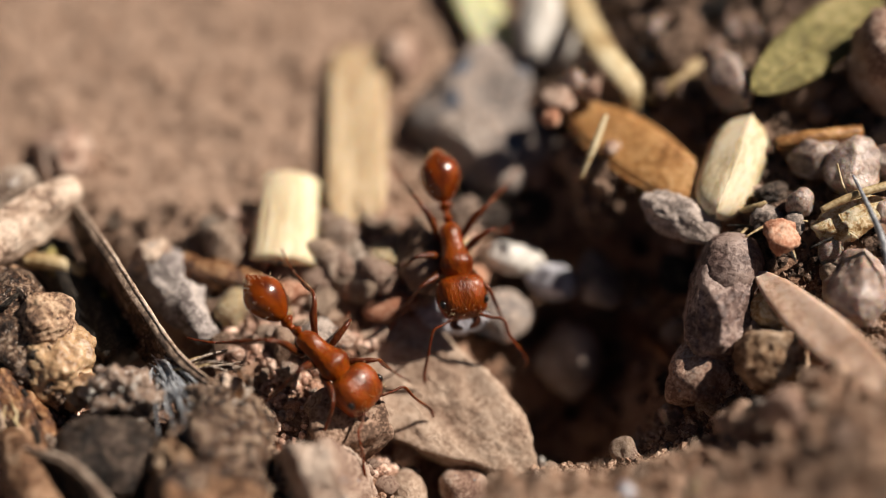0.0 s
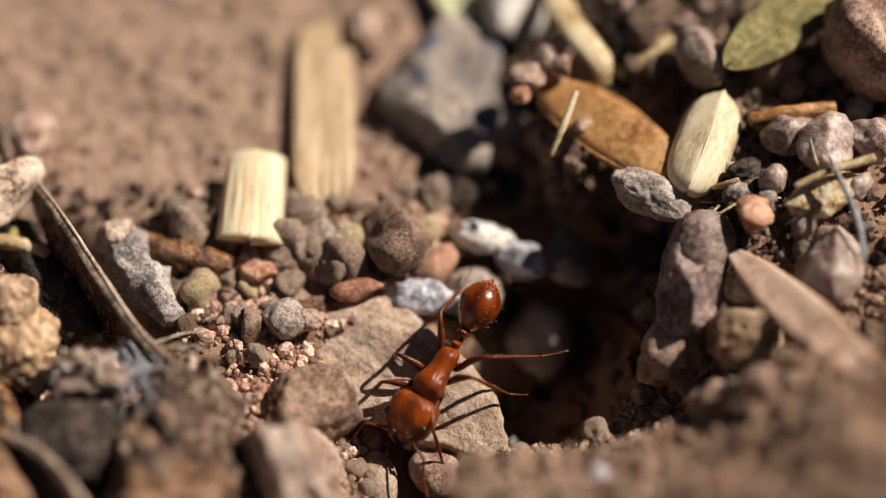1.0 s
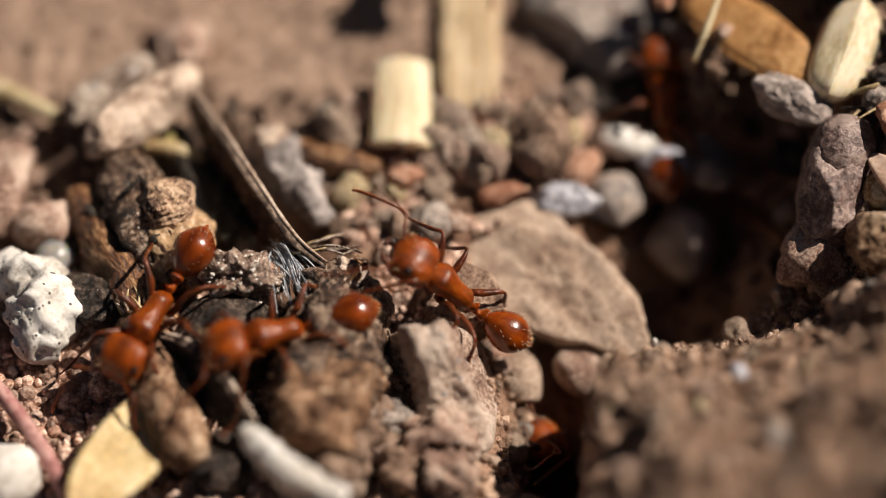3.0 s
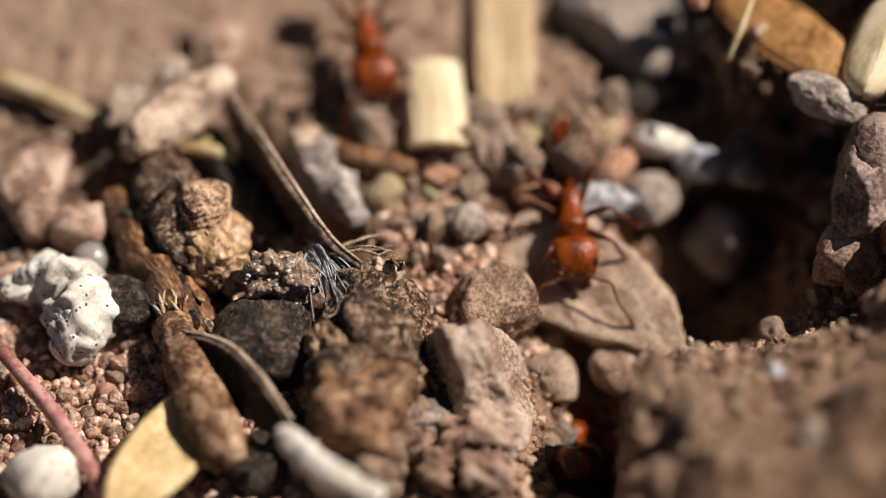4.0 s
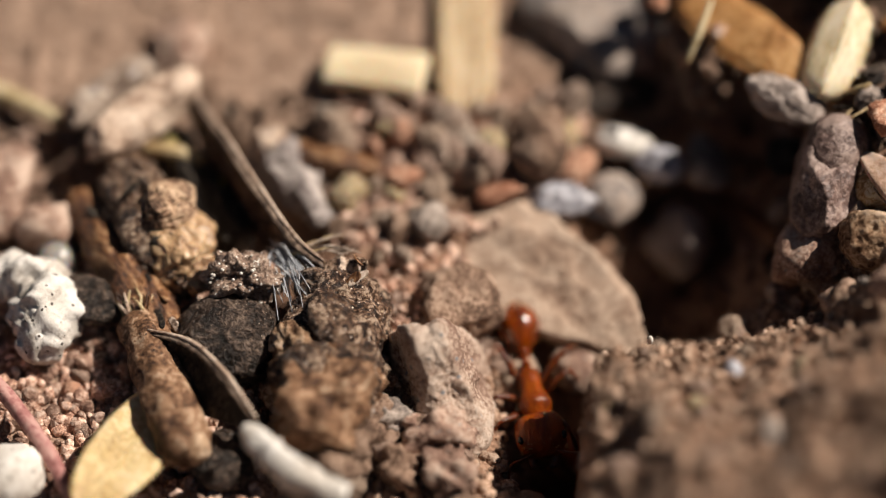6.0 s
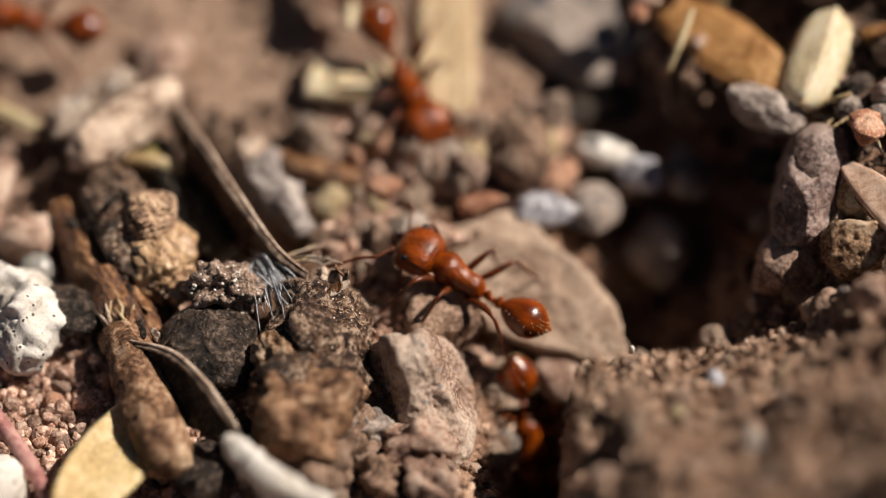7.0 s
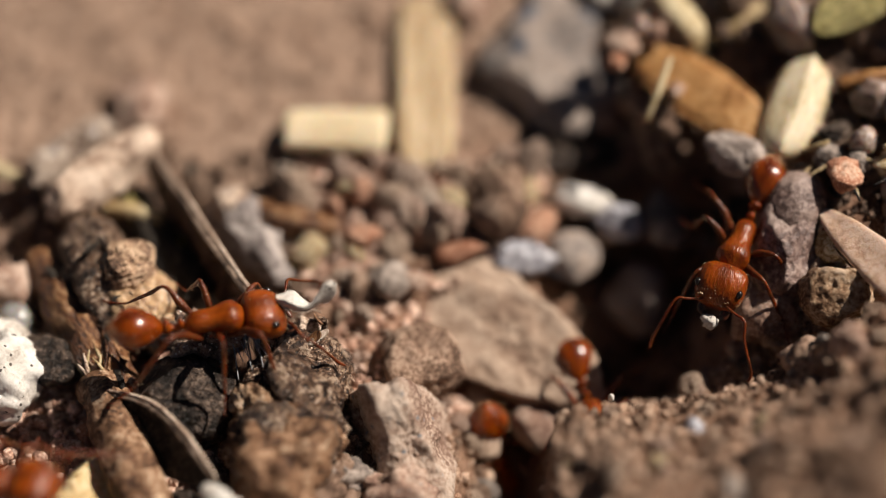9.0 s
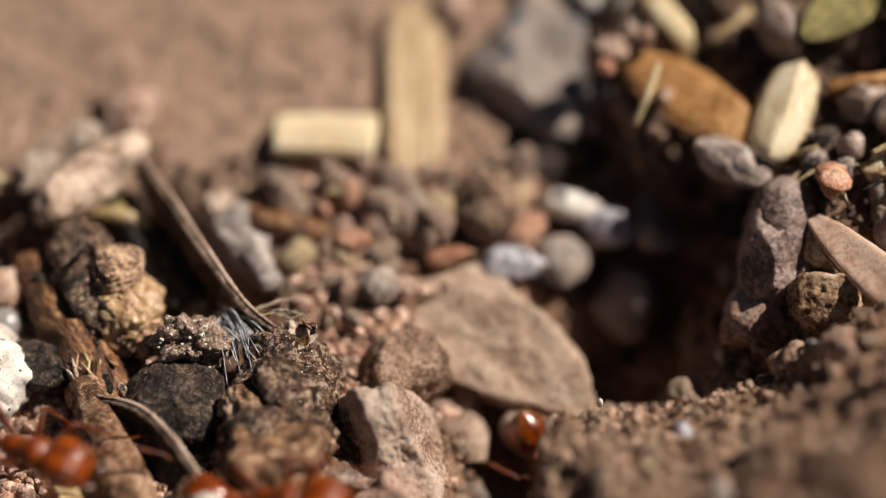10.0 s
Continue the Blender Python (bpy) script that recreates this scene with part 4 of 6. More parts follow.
piece("pit_mark", rock_mesh((0.035, 0.030, 0.020), 134, 0, 0.2, 0.05, 3), CHAR, knotty, (-1.730, -0.600, 0.005), (40, 0, 0), "dark pit in the wood")
for k in range(44):
    r = random.Random(500 + k)
    b = Vector((-1.815, -0.886, -0.149))
    a = r.uniform(-1.1, 1.1)
    o = b + Vector((r.uniform(-0.05, 0.06), r.uniform(-0.03, 0.03), r.uniform(-0.03, 0.05)))
    e = o + Vector((math.sin(a) * 0.045 - 0.02, math.cos(a) * 0.055 + 0.02, r.uniform(0, 0.06)))
    bm = tube_mesh([o - b, (o + e) / 2 - b + Vector((0, 0, 0.01)), e - b], (0.009, 0.007, 0.002), 6, per=3)
    piece("splinter", bm, (STEM, WOOD, PALEBARK)[k % 3], frayed, b)

for k in range(16):
    r = random.Random(900 + k)
    q = Vector((-2.056, -0.391, -0.099)).lerp(Vector((-1.657, -0.971, -0.157)), r.random()) + Vector((r.uniform(-0.05, 0.07), 0, r.uniform(0.02, 0.06)))
    piece("bark_strip", leaf_mesh(r.uniform(0.08, 0.2), r.uniform(0.02, 0.04), 0.010, 0.3, 0.1, 0.03, k, 4, 8), r.choice((WOOD, BARK, CHAR, STEM)), rotten, q, (r.uniform(-20, 20), r.uniform(-30, 40), 35 + r.gauss(0, 12)))
for k in range(5):
    r = random.Random(950 + k)
    q = Vector((-1.782, -0.322, 0.088)).lerp(Vector((-1.560, -0.645, -0.044)), r.random()) + Vector((r.uniform(-0.12, 0.12), 0, r.uniform(-0.03, 0.03)))
    piece("bark_flake", leaf_mesh(r.uniform(0.05, 0.12), r.uniform(0.03, 0.06), 0.012, 0.3, 0.15, 0.05, k, 5, 8), r.choice((KNOB, FLAKY, CHAR, BARK)), knotty, q, (r.uniform(-30, 30), r.uniform(-50, 50), r.uniform(0, 180)))
for k in range(5):
    x = -0.10 + 0.05 * k
    part("vein", tube_mesh([(x, -0.49, 0.012), (x * 1.05, 0, 0.014), (x, 0.49, 0.012)], (0.003, 0.005, 0.003), 6, per=6), DULLSTRAW, dry_leaf)
part("rib", tube_mesh([(0.0, -0.24, -0.002), (0.006, 0, 0.018), (0.0, 0.24, -0.002)], (0.003, 0.005, 0.003), 8, per=6), FLAKE, cream_flake)

part("stalk_scar", rock_mesh((0.02, 0.02, 0.015), 77, 3, 0.2, 0.05, 2), CHAR, pod, "dark stalk scar", lay((0.0, -0.335, 0.0)))
part("rim", tube_mesh([(0.05, 0.37, -0.012), (0.115, 0.24, -0.002), (0.140, 0.0, 0.004), (0.11, -0.25, 0.0)], (0.005, 0.008, 0.008, 0.005), 8, per=8), POD, pod, "pale rim of the pod")
part("rim", tube_mesh([(-0.05, 0.37, -0.012), (-0.115, 0.24, -0.002), (-0.140, 0.0, 0.004), (-0.11, -0.25, 0.0)], (0.005, 0.008, 0.008, 0.005), 8, per=8), POD, pod)

piece("crust", rock_mesh((0.10, 0.14, 0.06), 151, 0, 0.3, 0.08, 5), TANBARK, stump, (-1.105, -1.130, -0.070), (20, -30, 10), "greyish bark scale")
piece("crust", rock_mesh((0.10, 0.14, 0.05), 152, 0, 0.2, 0.07, 4), FLAKY, stump, (-0.935, -1.040, 0.005), (20, 10, 30), "brown bark scale")
piece("spike", tube_mesh([(-0.03, -0.12, -0.10), (-0.01, -0.05, 0.0), (0.01, 0.02, 0.05), (0.02, 0.06, 0.07)], (0.11, 0.10, 0.06, 0.03), 20, 0.4, 7, 1.0, 6, 0.15), FLAKY, stump, (-0.932, -0.734, -0.153), (0, 0, 0), "dark splintered tip")
for k in range(40):
    r = random.Random(1700 + k)
    a, b = r.uniform(0, 2 * math.pi), r.uniform(0.1, 1.2)
    d = Vector((math.cos(a) * math.cos(b), math.sin(a) * math.cos(b), math.sin(b)))
    part("grain", rock_mesh((0.009, 0.008, 0.008), k, 0, 0.3, 0.1, 1), WHITE, crumbly, "", lay((d.x * 0.152, d.y * 0.098, d.z * 0.112)))
# frayed wood on the stump's side, and its curled tip
for k in range(34):
    r = random.Random(1100 + k)
    s = Vector((-0.781, -0.788, -0.139)).lerp(Vector((-0.760, -0.906, -0.191)), r.random()) + Vector((r.gauss(0, 0.018), 0, r.gauss(0, 0.015)))
    e = s + Vector((r.uniform(-0.02, 0.06), r.uniform(-0.09, -0.04), r.uniform(-0.02, 0.04)))
    piece("splinter", tube_mesh([Vector(), (e - s) * 0.5 + Vector((0, 0, 0.006)), e - s], (0.005, 0.005, 0.002), 6, per=3), (STEM, FLAKY, PALEBARK)[k % 3], stump, s)
piece("curl", tube_mesh([(-0.045, -0.01, 0), (-0.02, 0.03, 0.02), (0.03, 0.02, 0.03), (0.045, -0.03, 0.01)], (0.008, 0.016, 0.016, 0.008), 8, per=5), BARK, stump, (-0.887, -0.720, -0.082), (30, 0, 0), "pale curled bark tip")
for k in range(11):
    r = random.Random(1200 + k)
    q = Vector((-1.733, 0.079, -0.122)).lerp(Vector((-1.489, -0.260, -0.146)), r.random()) + Vector((r.gauss(0, 0.03), 0, 0))
    piece("lichen", rock_mesh((r.uniform(0.015, 0.035), r.uniform(0.02, 0.04), 0.014), k, 0, 0.4, 0.15, 3), LICHEN, charred, q, (0, 0, r.uniform(0, 180)), "olive-yellow lichen patch")
piece("broken_tip", rock_mesh((0.085, 0.10, 0.08), 141, 6, 0.2, 0.06, 4), PALEBARK, grey_twig, (-1.299, 0.025, -0.127), (0, 0, 0), "pale broken end of the twig")
for ob, mt, n in ((bark, PALEBARK, 9), (bark2, BARK, 8)):
    for k in range(n):
        r = random.Random(1300 + k + 50 * n)
        w, l = (0.06, 0.20) if ob is bark else (0.06, 0.18)
        m = lay((r.uniform(-w, w), r.uniform(-l, l), w * 0.90 + r.uniform(-0.010, 0.006)), (r.gauss(0, 6), r.gauss(0, 8), r.gauss(0, 16)))
        part("bark_scale", leaf_mesh(r.uniform(0.05, 0.14), r.uniform(0.025, 0.06), 0.014, 0.3, 0.1, 0.05, k, 5, 8), (mt, BARK, BLUEBARK)[k % 3], ob, "", m)
part("midrib", tube_mesh([(0, -0.34, 0.012), (0.004, 0, 0.013), (0, 0.34, 0.012)], (0.005, 0.008, 0.004), 6, per=8), YELLOWLEAF, yellow)
part("midrib", tube_mesh([(0, -0.40, 0.012), (0.004, 0, 0.013), (0, 0.40, 0.012)], (0.006, 0.008, 0.004), 6, per=8), GREENLEAF, green)
part("midrib", tube_mesh([(0, -0.42, 0.012), (0.003, 0, 0.012), (0, 0.42, 0.012)], (0.003, 0.004, 0.003), 6, per=8), PEACH, pink)
for s in (-1, 1):
    part("dark_edge", tube_mesh([(s * 0.035, 0.44, 0.004), (s * 0.07, 0.36, 0.003), (s * 0.094, 0.2, 0.002), (s * 0.10, 0.0, 0.0)], (0.003, 0.004, 0.004, 0.002), 6, per=6), BLADE, pink, "thin dark leaf edge")

for k in range(14):
    r = random.Random(1500 + k)
    c = Vector((1.658, -0.011, 0.318)) if k % 2 else Vector((1.475, -0.077, 0.283))
    c = c + Vector((r.uniform(-0.25, 0.25), r.uniform(-0.2, 0.2), 0))
    a = r.uniform(0, 3.1)
    d = Vector((math.cos(a), math.sin(a), r.uniform(-0.15, 0.3))) * r.uniform(0.05, 0.12)
    c.z = ground_z(c.x, c.y) + 0.10
    stick("straw_bit", [c - d, c + Vector((0, 0, 0.01)), c + d], (0.004, 0.008, 0.003), STEM if k % 3 else CHAR, k, "thin dry straw bit among the pebbles", "straw", 0.1, 6, 0.6, 0.1, 4)

# a tuft of fibres under the dry leaf, and fine rootlets
tuft = tagged(new("fibre_tuft"), "tuft of pale bluish-grey fibres under the dry leaf", "fibres")
tuft.matrix_world = lay((-1.215, -0.620, -0.112))
for k in range(34):
    r = random.Random(700 + k)
    s = Vector((r.uniform(-0.05, 0.05), r.uniform(-0.02, 0.10), r.uniform(0, 0.05)))
    e = s + Vector((0.10 + r.uniform(-0.07, 0.12), -0.30 + r.uniform(-0.08, 0.14), 0.03 + r.uniform(-0.03, 0.06)))
    bm = tube_mesh([s, s.lerp(e, 0.5) + Vector((r.uniform(-0.03, 0.03), 0.02, 0.03)), e], (0.0035, 0.004, 0.0015), 6, per=5)
    part("fibre", bm, FIBRE, tuft)
for k in range(9):
    r = random.Random(800 + k)
    s = Vector((-1.050, -0.617, -0.062)) + Vector((r.uniform(-0.12, 0.05), r.uniform(-0.06, 0.06), r.uniform(-0.05, 0.03)))
    e = s + Vector((r.uniform(0.10, 0.28), r.uniform(-0.06, 0.09), r.uniform(-0.02, 0.05)))
    stick("rootlet", [s, s.lerp(e, 0.5) + Vector((0, r.uniform(-0.03, 0.03), 0.02)), e], (0.005, 0.005, 0.003), STEM if k % 2 else BARK, k, "hair-thin pale dry rootlet", "root", 0.1, 6, per=5)


# ---- loose pebbles and crumbs ----
def region(kind, r):
    """A random place in one of the stretches of litter."""
    if kind == "middle":
        x, y = r.uniform(-1.0, 0.15), r.uniform(-0.45, 0.35)
        return (x, y + 0.32) if x > -0.60 and y < -0.12 else (x, y)
    if kind == "slope":
        return r.uniform(-0.80, -0.12), r.uniform(-0.90, -0.28)
    if kind == "bank":
        return r.uniform(0.85, 2.2), r.uniform(-0.35, 1.4)
    if kind == "left":
        x, y = r.uniform(-2.7, -0.9), r.uniform(-0.7, 0.4)
        return (x - 0.5, y - 0.2) if abs((x + 1.50) * 0.80 + (y + 0.10) * 0.60) < 0.22 else (x, y)
    if kind == "gravel":
        return r.uniform(-2.8, -1.25), r.uniform(-1.9, -0.5)
    if kind == "near":
        return r.uniform(-1.2, -0.12), r.uniform(-2.0, -0.9)
    if kind == "pit":
        return r.uniform(0.1, 1.1), r.uniform(-0.5, 0.5)
    if kind == "back":
        return r.uniform(0.05, 2.3), r.uniform(0.35, 2.2)
    if kind == "rim":
        x = r.uniform(0.75, 1.9)
        return x, -1.15 + 0.42 * x + r.gauss(0, 0.12)
    if kind == "heap":
        x = r.uniform(0.1, 2.3)
        return x, r.uniform(-2.2, -0.85 + 0.25 * x)
    return r.uniform(-3.1, 0.4), r.uniform(0.1, 2.4)


def loose(kind, count, small, large, mats, seed, sink=0.3, label="", name="pebble", category="pebble", level=3, group=""):
    r = random.Random(seed)
    kinds = [rock_mesh((1, r.uniform(0.7, 1.0), r.uniform(0.6, 0.9)), seed * 50 + k, 9, 0.15, 0.05, level, 40) for k in range(6)]
    datas = {}
    for k, bm in enumerate(kinds):
        for i, m in enumerate(mats):
            datas[k, i] = mesh_of(name, bm.copy(), m)
        bm.free()
    for _ in range(count):
        x, y = region(kind, r)
        s = small * (large / small) ** (r.random() ** 1.8)
        k, i = r.randrange(6), r.randrange(len(mats))
        ob = new(name, datas[k, i])
        ob.matrix_world = pose(x * U, y * U, (ground_z(x, y) + s * (0.7 - sink)) * U, r.uniform(0, 360), r.uniform(0, 360), r.uniform(0, 360)) @ Matrix.Scale(s, 4)
        tagged(ob, label, category, group)


loose("middle", 62, 0.045, 0.12, [PINK, SANDROCK, BEIGE, RED, BEIGE, OCHRE], 21, 0.15, "small rough pebble in the litter", group="pebbles in the litter")
loose("slope", 26, 0.03, 0.075, [PINK, BEIGE, BROWN, SANDROCK, RED], 30, 0.15, "small rough pebble on the pit's slope", "slope_pebble", group="pebbles on the slope")
loose("left", 40, 0.03, 0.09, [PINK, BROWN, DARK, BARK], 22, 0.2, "small rough pebble among twigs", group="pebbles among the twigs")
loose("bank", 90, 0.03, 0.09, [PINK, BROWN, QUARTZ, GREY, DARK], 23, 0.2, "small pebble on the bank", group="pebbles on the bank")
loose("back", 70, 0.04, 0.12, [BROWN, PINK, GREY, DARK, CHAR, BROWN], 24, 0.25, "dark pebble behind the pit", "dark_pebble", group="pebbles behind the pit")
loose("near", 60, 0.035, 0.10, [PINK, BROWN, GREY, BEIGE], 25, 0.2, "small pebble at the nest's mouth", group="pebbles at the nest")
loose("gravel", 60, 0.025, 0.06, [PINK, RED, GREY, WHITE, BROWN], 26, 0.2, "small reddish piece of gravel", "gravel_piece", "gravel", group="gravel pieces")
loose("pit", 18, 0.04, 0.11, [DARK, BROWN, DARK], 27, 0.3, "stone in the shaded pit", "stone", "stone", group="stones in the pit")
loose("rim", 40, 0.03, 0.085, [PINK, BROWN, BEIGE], 28, 0.25, "crumbly clod on the heap's rim", "clod", "clod", group="clods on the rim")
loose("heap", 70, 0.025, 0.075, [BROWN, PINK, BEIGE, OCHRE, GREY], 29, 0.45, "crumbly clod of the spoil heap", "clod", "clod", group="clods of the heap")


def crumbs(name, kind, count, small, large, mat, seed, label, level=1):
    """Uncountable grains on a stretch of ground: small faceted lumps in one mesh."""
    r = random.Random(seed)
    bm = bmesh.new()
    bmesh.ops.create_icosphere(bm, subdivisions=level, radius=1)
    ball = [v.co.copy() for v in bm.verts]
    tris = [[v.index for v in f.verts] for f in bm.faces]
    bm.free()
    verts, faces = [], []
    for _ in range(count):
        x, y = region(kind, r)
        s = small * (large / small) ** (r.random() ** 2.2)
        m = Euler((r.uniform(0, 6), r.uniform(0, 6), r.uniform(0, 6))).to_matrix() @ Matrix.Diagonal((r.uniform(0.8, 1.3), r.uniform(0.7, 1.1), r.uniform(0.6, 1.0)))
        c = Vector((x, y, ground_z(x, y) + s * 0.35))
        b = len(verts)
        for v in ball:
            q = c + m @ v * (s * r.uniform(*((0.5, 1.25) if level == 1 else (0.86, 1.08))))
            verts.append((q.x * U, q.y * U, q.z * U))
        faces.extend([i + b for i in f] for f in tris)
    me = bpy.data.meshes.new(name)
    me.from_pydata(verts, [], faces)
    me.materials.append(mat)
    return tagged(new(name, me), label, "soil", "", "stuff")


crumbs("sand_grains", "sand", 2600, 0.008, 0.03, GRAIN, 31, "fine pale sand grains on bare earth")
crumbs("litter_crumbs", "middle", 1600, 0.012, 0.045, GRAVEL, 32, "brown soil crumbs between the stones", 2)
crumbs("litter_crumbs", "left", 1300, 0.010, 0.04, HUMUS, 33, "dark litter crumbs among the twigs")
crumbs("litter_crumbs", "bank", 1500, 0.010, 0.045, HUMUS, 34, "dark litter crumbs on the bank")
crumbs("litter_crumbs", "back", 1300, 0.012, 0.05, HUMUS, 35, "dark litter crumbs behind the pit")
crumbs("gravel_grains", "gravel", 3800, 0.014, 0.048, GRAVEL, 36, "fine reddish gravel beside the twigs", 2)
crumbs("soil_crumbs", "near", 1400, 0.012, 0.045, GRAIN, 37, "brown soil crumbs at the nest's mouth", 2)
crumbs("soil_crumbs", "slope", 700, 0.010, 0.038, GRAVEL, 41, "tan soil crumbs on the pit's slope", 2)
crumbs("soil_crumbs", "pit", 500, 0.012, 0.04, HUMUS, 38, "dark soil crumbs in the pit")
crumbs("heap_crumbs", "heap", 13000, 0.006, 0.029, GRAIN, 39, "loose brown crumbs of the spoil heap")
crumbs("heap_crumbs", "rim", 3400, 0.005, 0.022, GRAIN, 40, "loose crumbs on the heap's rim")

# ---- ants ----
def chitin(name, dark, lit, rough, rim=0.12, grooves=0.9):
    m = bpy.data.materials.new(name)
    m.use_nodes = True
    nt = m.node_tree
    n, link = nt.nodes, nt.links.new
    b = n["Principled BSDF"]
    tc, mp = n.new("ShaderNodeTexCoord"), n.new("ShaderNodeMapping")
    mp.inputs["Scale"].default_value = (1 / U, 0.35 / U, 1 / U)
    link(tc.outputs["Object"], mp.inputs[0])
    a, f = n.new("ShaderNodeTexNoise"), n.new("ShaderNodeTexNoise")
    a.inputs["Scale"].default_value, f.inputs["Scale"].default_value = 16, 75
    a.inputs["Detail"].default_value, f.inputs["Detail"].default_value = 4, 3
    link(mp.outputs[0], a.inputs["Vector"])
    link(mp.outputs[0], f.inputs["Vector"])
    r = ramp_node(nt, [(0.3, dark), (0.7, lit)])
    link(a.outputs["Fac"], r.inputs[0])
    link(r.outputs[0], b.inputs["Base Color"])
    b.inputs["Roughness"].default_value = rough
    b.inputs["Coat Weight"].default_value, b.inputs["Coat Roughness"].default_value = rim, 0.2
    b.inputs["Specular IOR Level"].default_value = 0.35
    b.inputs["Subsurface Weight"].default_value = 0.40
    b.inputs["Subsurface Radius"].default_value = (0.04 * U, 0.012 * U, 0.004 * U)
    b.inputs["Subsurface Scale"].default_value = 1.0
    bp = n.new("ShaderNodeBump")
    bp.inputs["Strength"].default_value, bp.inputs["Distance"].default_value = grooves, 0.008 * U
    link(f.outputs["Fac"], bp.inputs["Height"])
    link(bp.outputs[0], b.inputs["Normal"])
    return m


HEADRED = chitin("matt red-brown chitin", (0.100, 0.016, 0.001), (0.330, 0.066, 0.002), 0.36, 0.08, 0.9)
BODYRED = chitin("red-brown chitin", (0.100, 0.016, 0.001), (0.360, 0.074, 0.002), 0.34, 0.08, 0.8)
GASTERRED = chitin("glossy amber chitin", (0.070, 0.010, 0.001), (0.310, 0.058, 0.0015), 0.26, 0.6, 0.30)
LEGRED = chitin("brown-red leg chitin", (0.0540, 0.0120, 0.0036), (0.1620, 0.0384, 0.0072), 0.34)
BLACK = material("black eye", [(0.3, (0.006, 0.005, 0.005)), (0.7, (0.02, 0.015, 0.012))], 20, 2, 0.2, 0.0, 60)
JAW = material("dark jaw", [(0.3, (0.02, 0.010, 0.007)), (0.7, (0.10, 0.03, 0.014))], 20, 2, 0.3, 0.1, 60)
HAIR = material("pale bristle", [(0.3, (0.42, 0.27, 0.14)), (0.7, (0.62, 0.46, 0.28))], 20, 2, 0.5, 0.0, 60)


def loft_mesh(rings, sides=20, power=2.0, wrinkle=0.0):
    """A body along y from rings (y, z, half width, half height); power over 2 squares the section; wrinkle gives fine lengthwise ridges."""
    bm = bmesh.new()
    if wrinkle:
        fine = []
        for i in range(len(rings) - 1):
            q = [rings[max(i - 1, 0)], rings[i], rings[i + 1], rings[min(i + 2, len(rings) - 1)]]
            for k in range(4):
                t = k / 4
                fine.append([0.5 * (2 * b + (c - a) * t + (2 * a - 5 * b + 4 * c - d) * t * t + (3 * b - a - 3 * c + d) * t ** 3) for a, b, c, d in zip(*q)])
        rings = fine + [list(rings[-1])]
    made = []
    for y, z, rx, rz in rings:
        ring = []
        for k in range(sides):
            a = 2 * math.pi * k / sides
            c, s = math.cos(a), math.sin(a)
            q = 2 / power
            w = 1.0
            if wrinkle:
                w += wrinkle * (noise.noise(Vector((c * 7, y * 22, s * 7))) + 0.6 * noise.noise(Vector((c * 13, y * 60, s * 13))))
            ring.append(bm.verts.new((w * rx * math.copysign(abs(c) ** q, c), y, z + w * rz * math.copysign(abs(s) ** q, s))))
        made.append(ring)
    for a, b in zip(made, made[1:]):
        for k in range(sides):
            bm.faces.new((a[k], a[(k + 1) % sides], b[(k + 1) % sides], b[k]))
    bm.faces.new(made[0][::-1])
    bm.faces.new(made[-1])
    return bm


def egg(y0, y1, z, rx, rz, lean=0.0, tip=0.0, n=16):
    """Rings of an egg from y0 to y1, widest towards y1 by lean, pointed at y0 by tip."""
    out = []
    for i in range(n + 1):
        t = 0.5 - 0.5 * math.cos(math.pi * i / n)
        w = math.sin(math.pi * t ** (1 + lean)) ** (0.5 if not tip else 0.5 + tip * (1 - t))
        w = max(w, 0.03) if 0 < i < n else 0.03
        out.append((y0 + (y1 - y0) * t, z, rx * w, rz * w))
    return out


def hair_mesh(spots, r):
    bm = bmesh.new()
    for p, d, size in spots:
        side = d.cross(Vector((0.3, 0.2, 1))).normalized()
        up = d.cross(side)
        base = [bm.verts.new(p + (side * math.cos(a) + up * math.sin(a)) * 0.0022) for a in (0, 2.1, 4.2)]
        tip = bm.verts.new(p + d * size + Vector((r.gauss(0, 0.003), r.gauss(0, 0.003), 0)))
        for k in range(3):
            bm.faces.new((base[k], base[(k + 1) % 3], tip))
        bm.faces.new(base[::-1])
    return bm


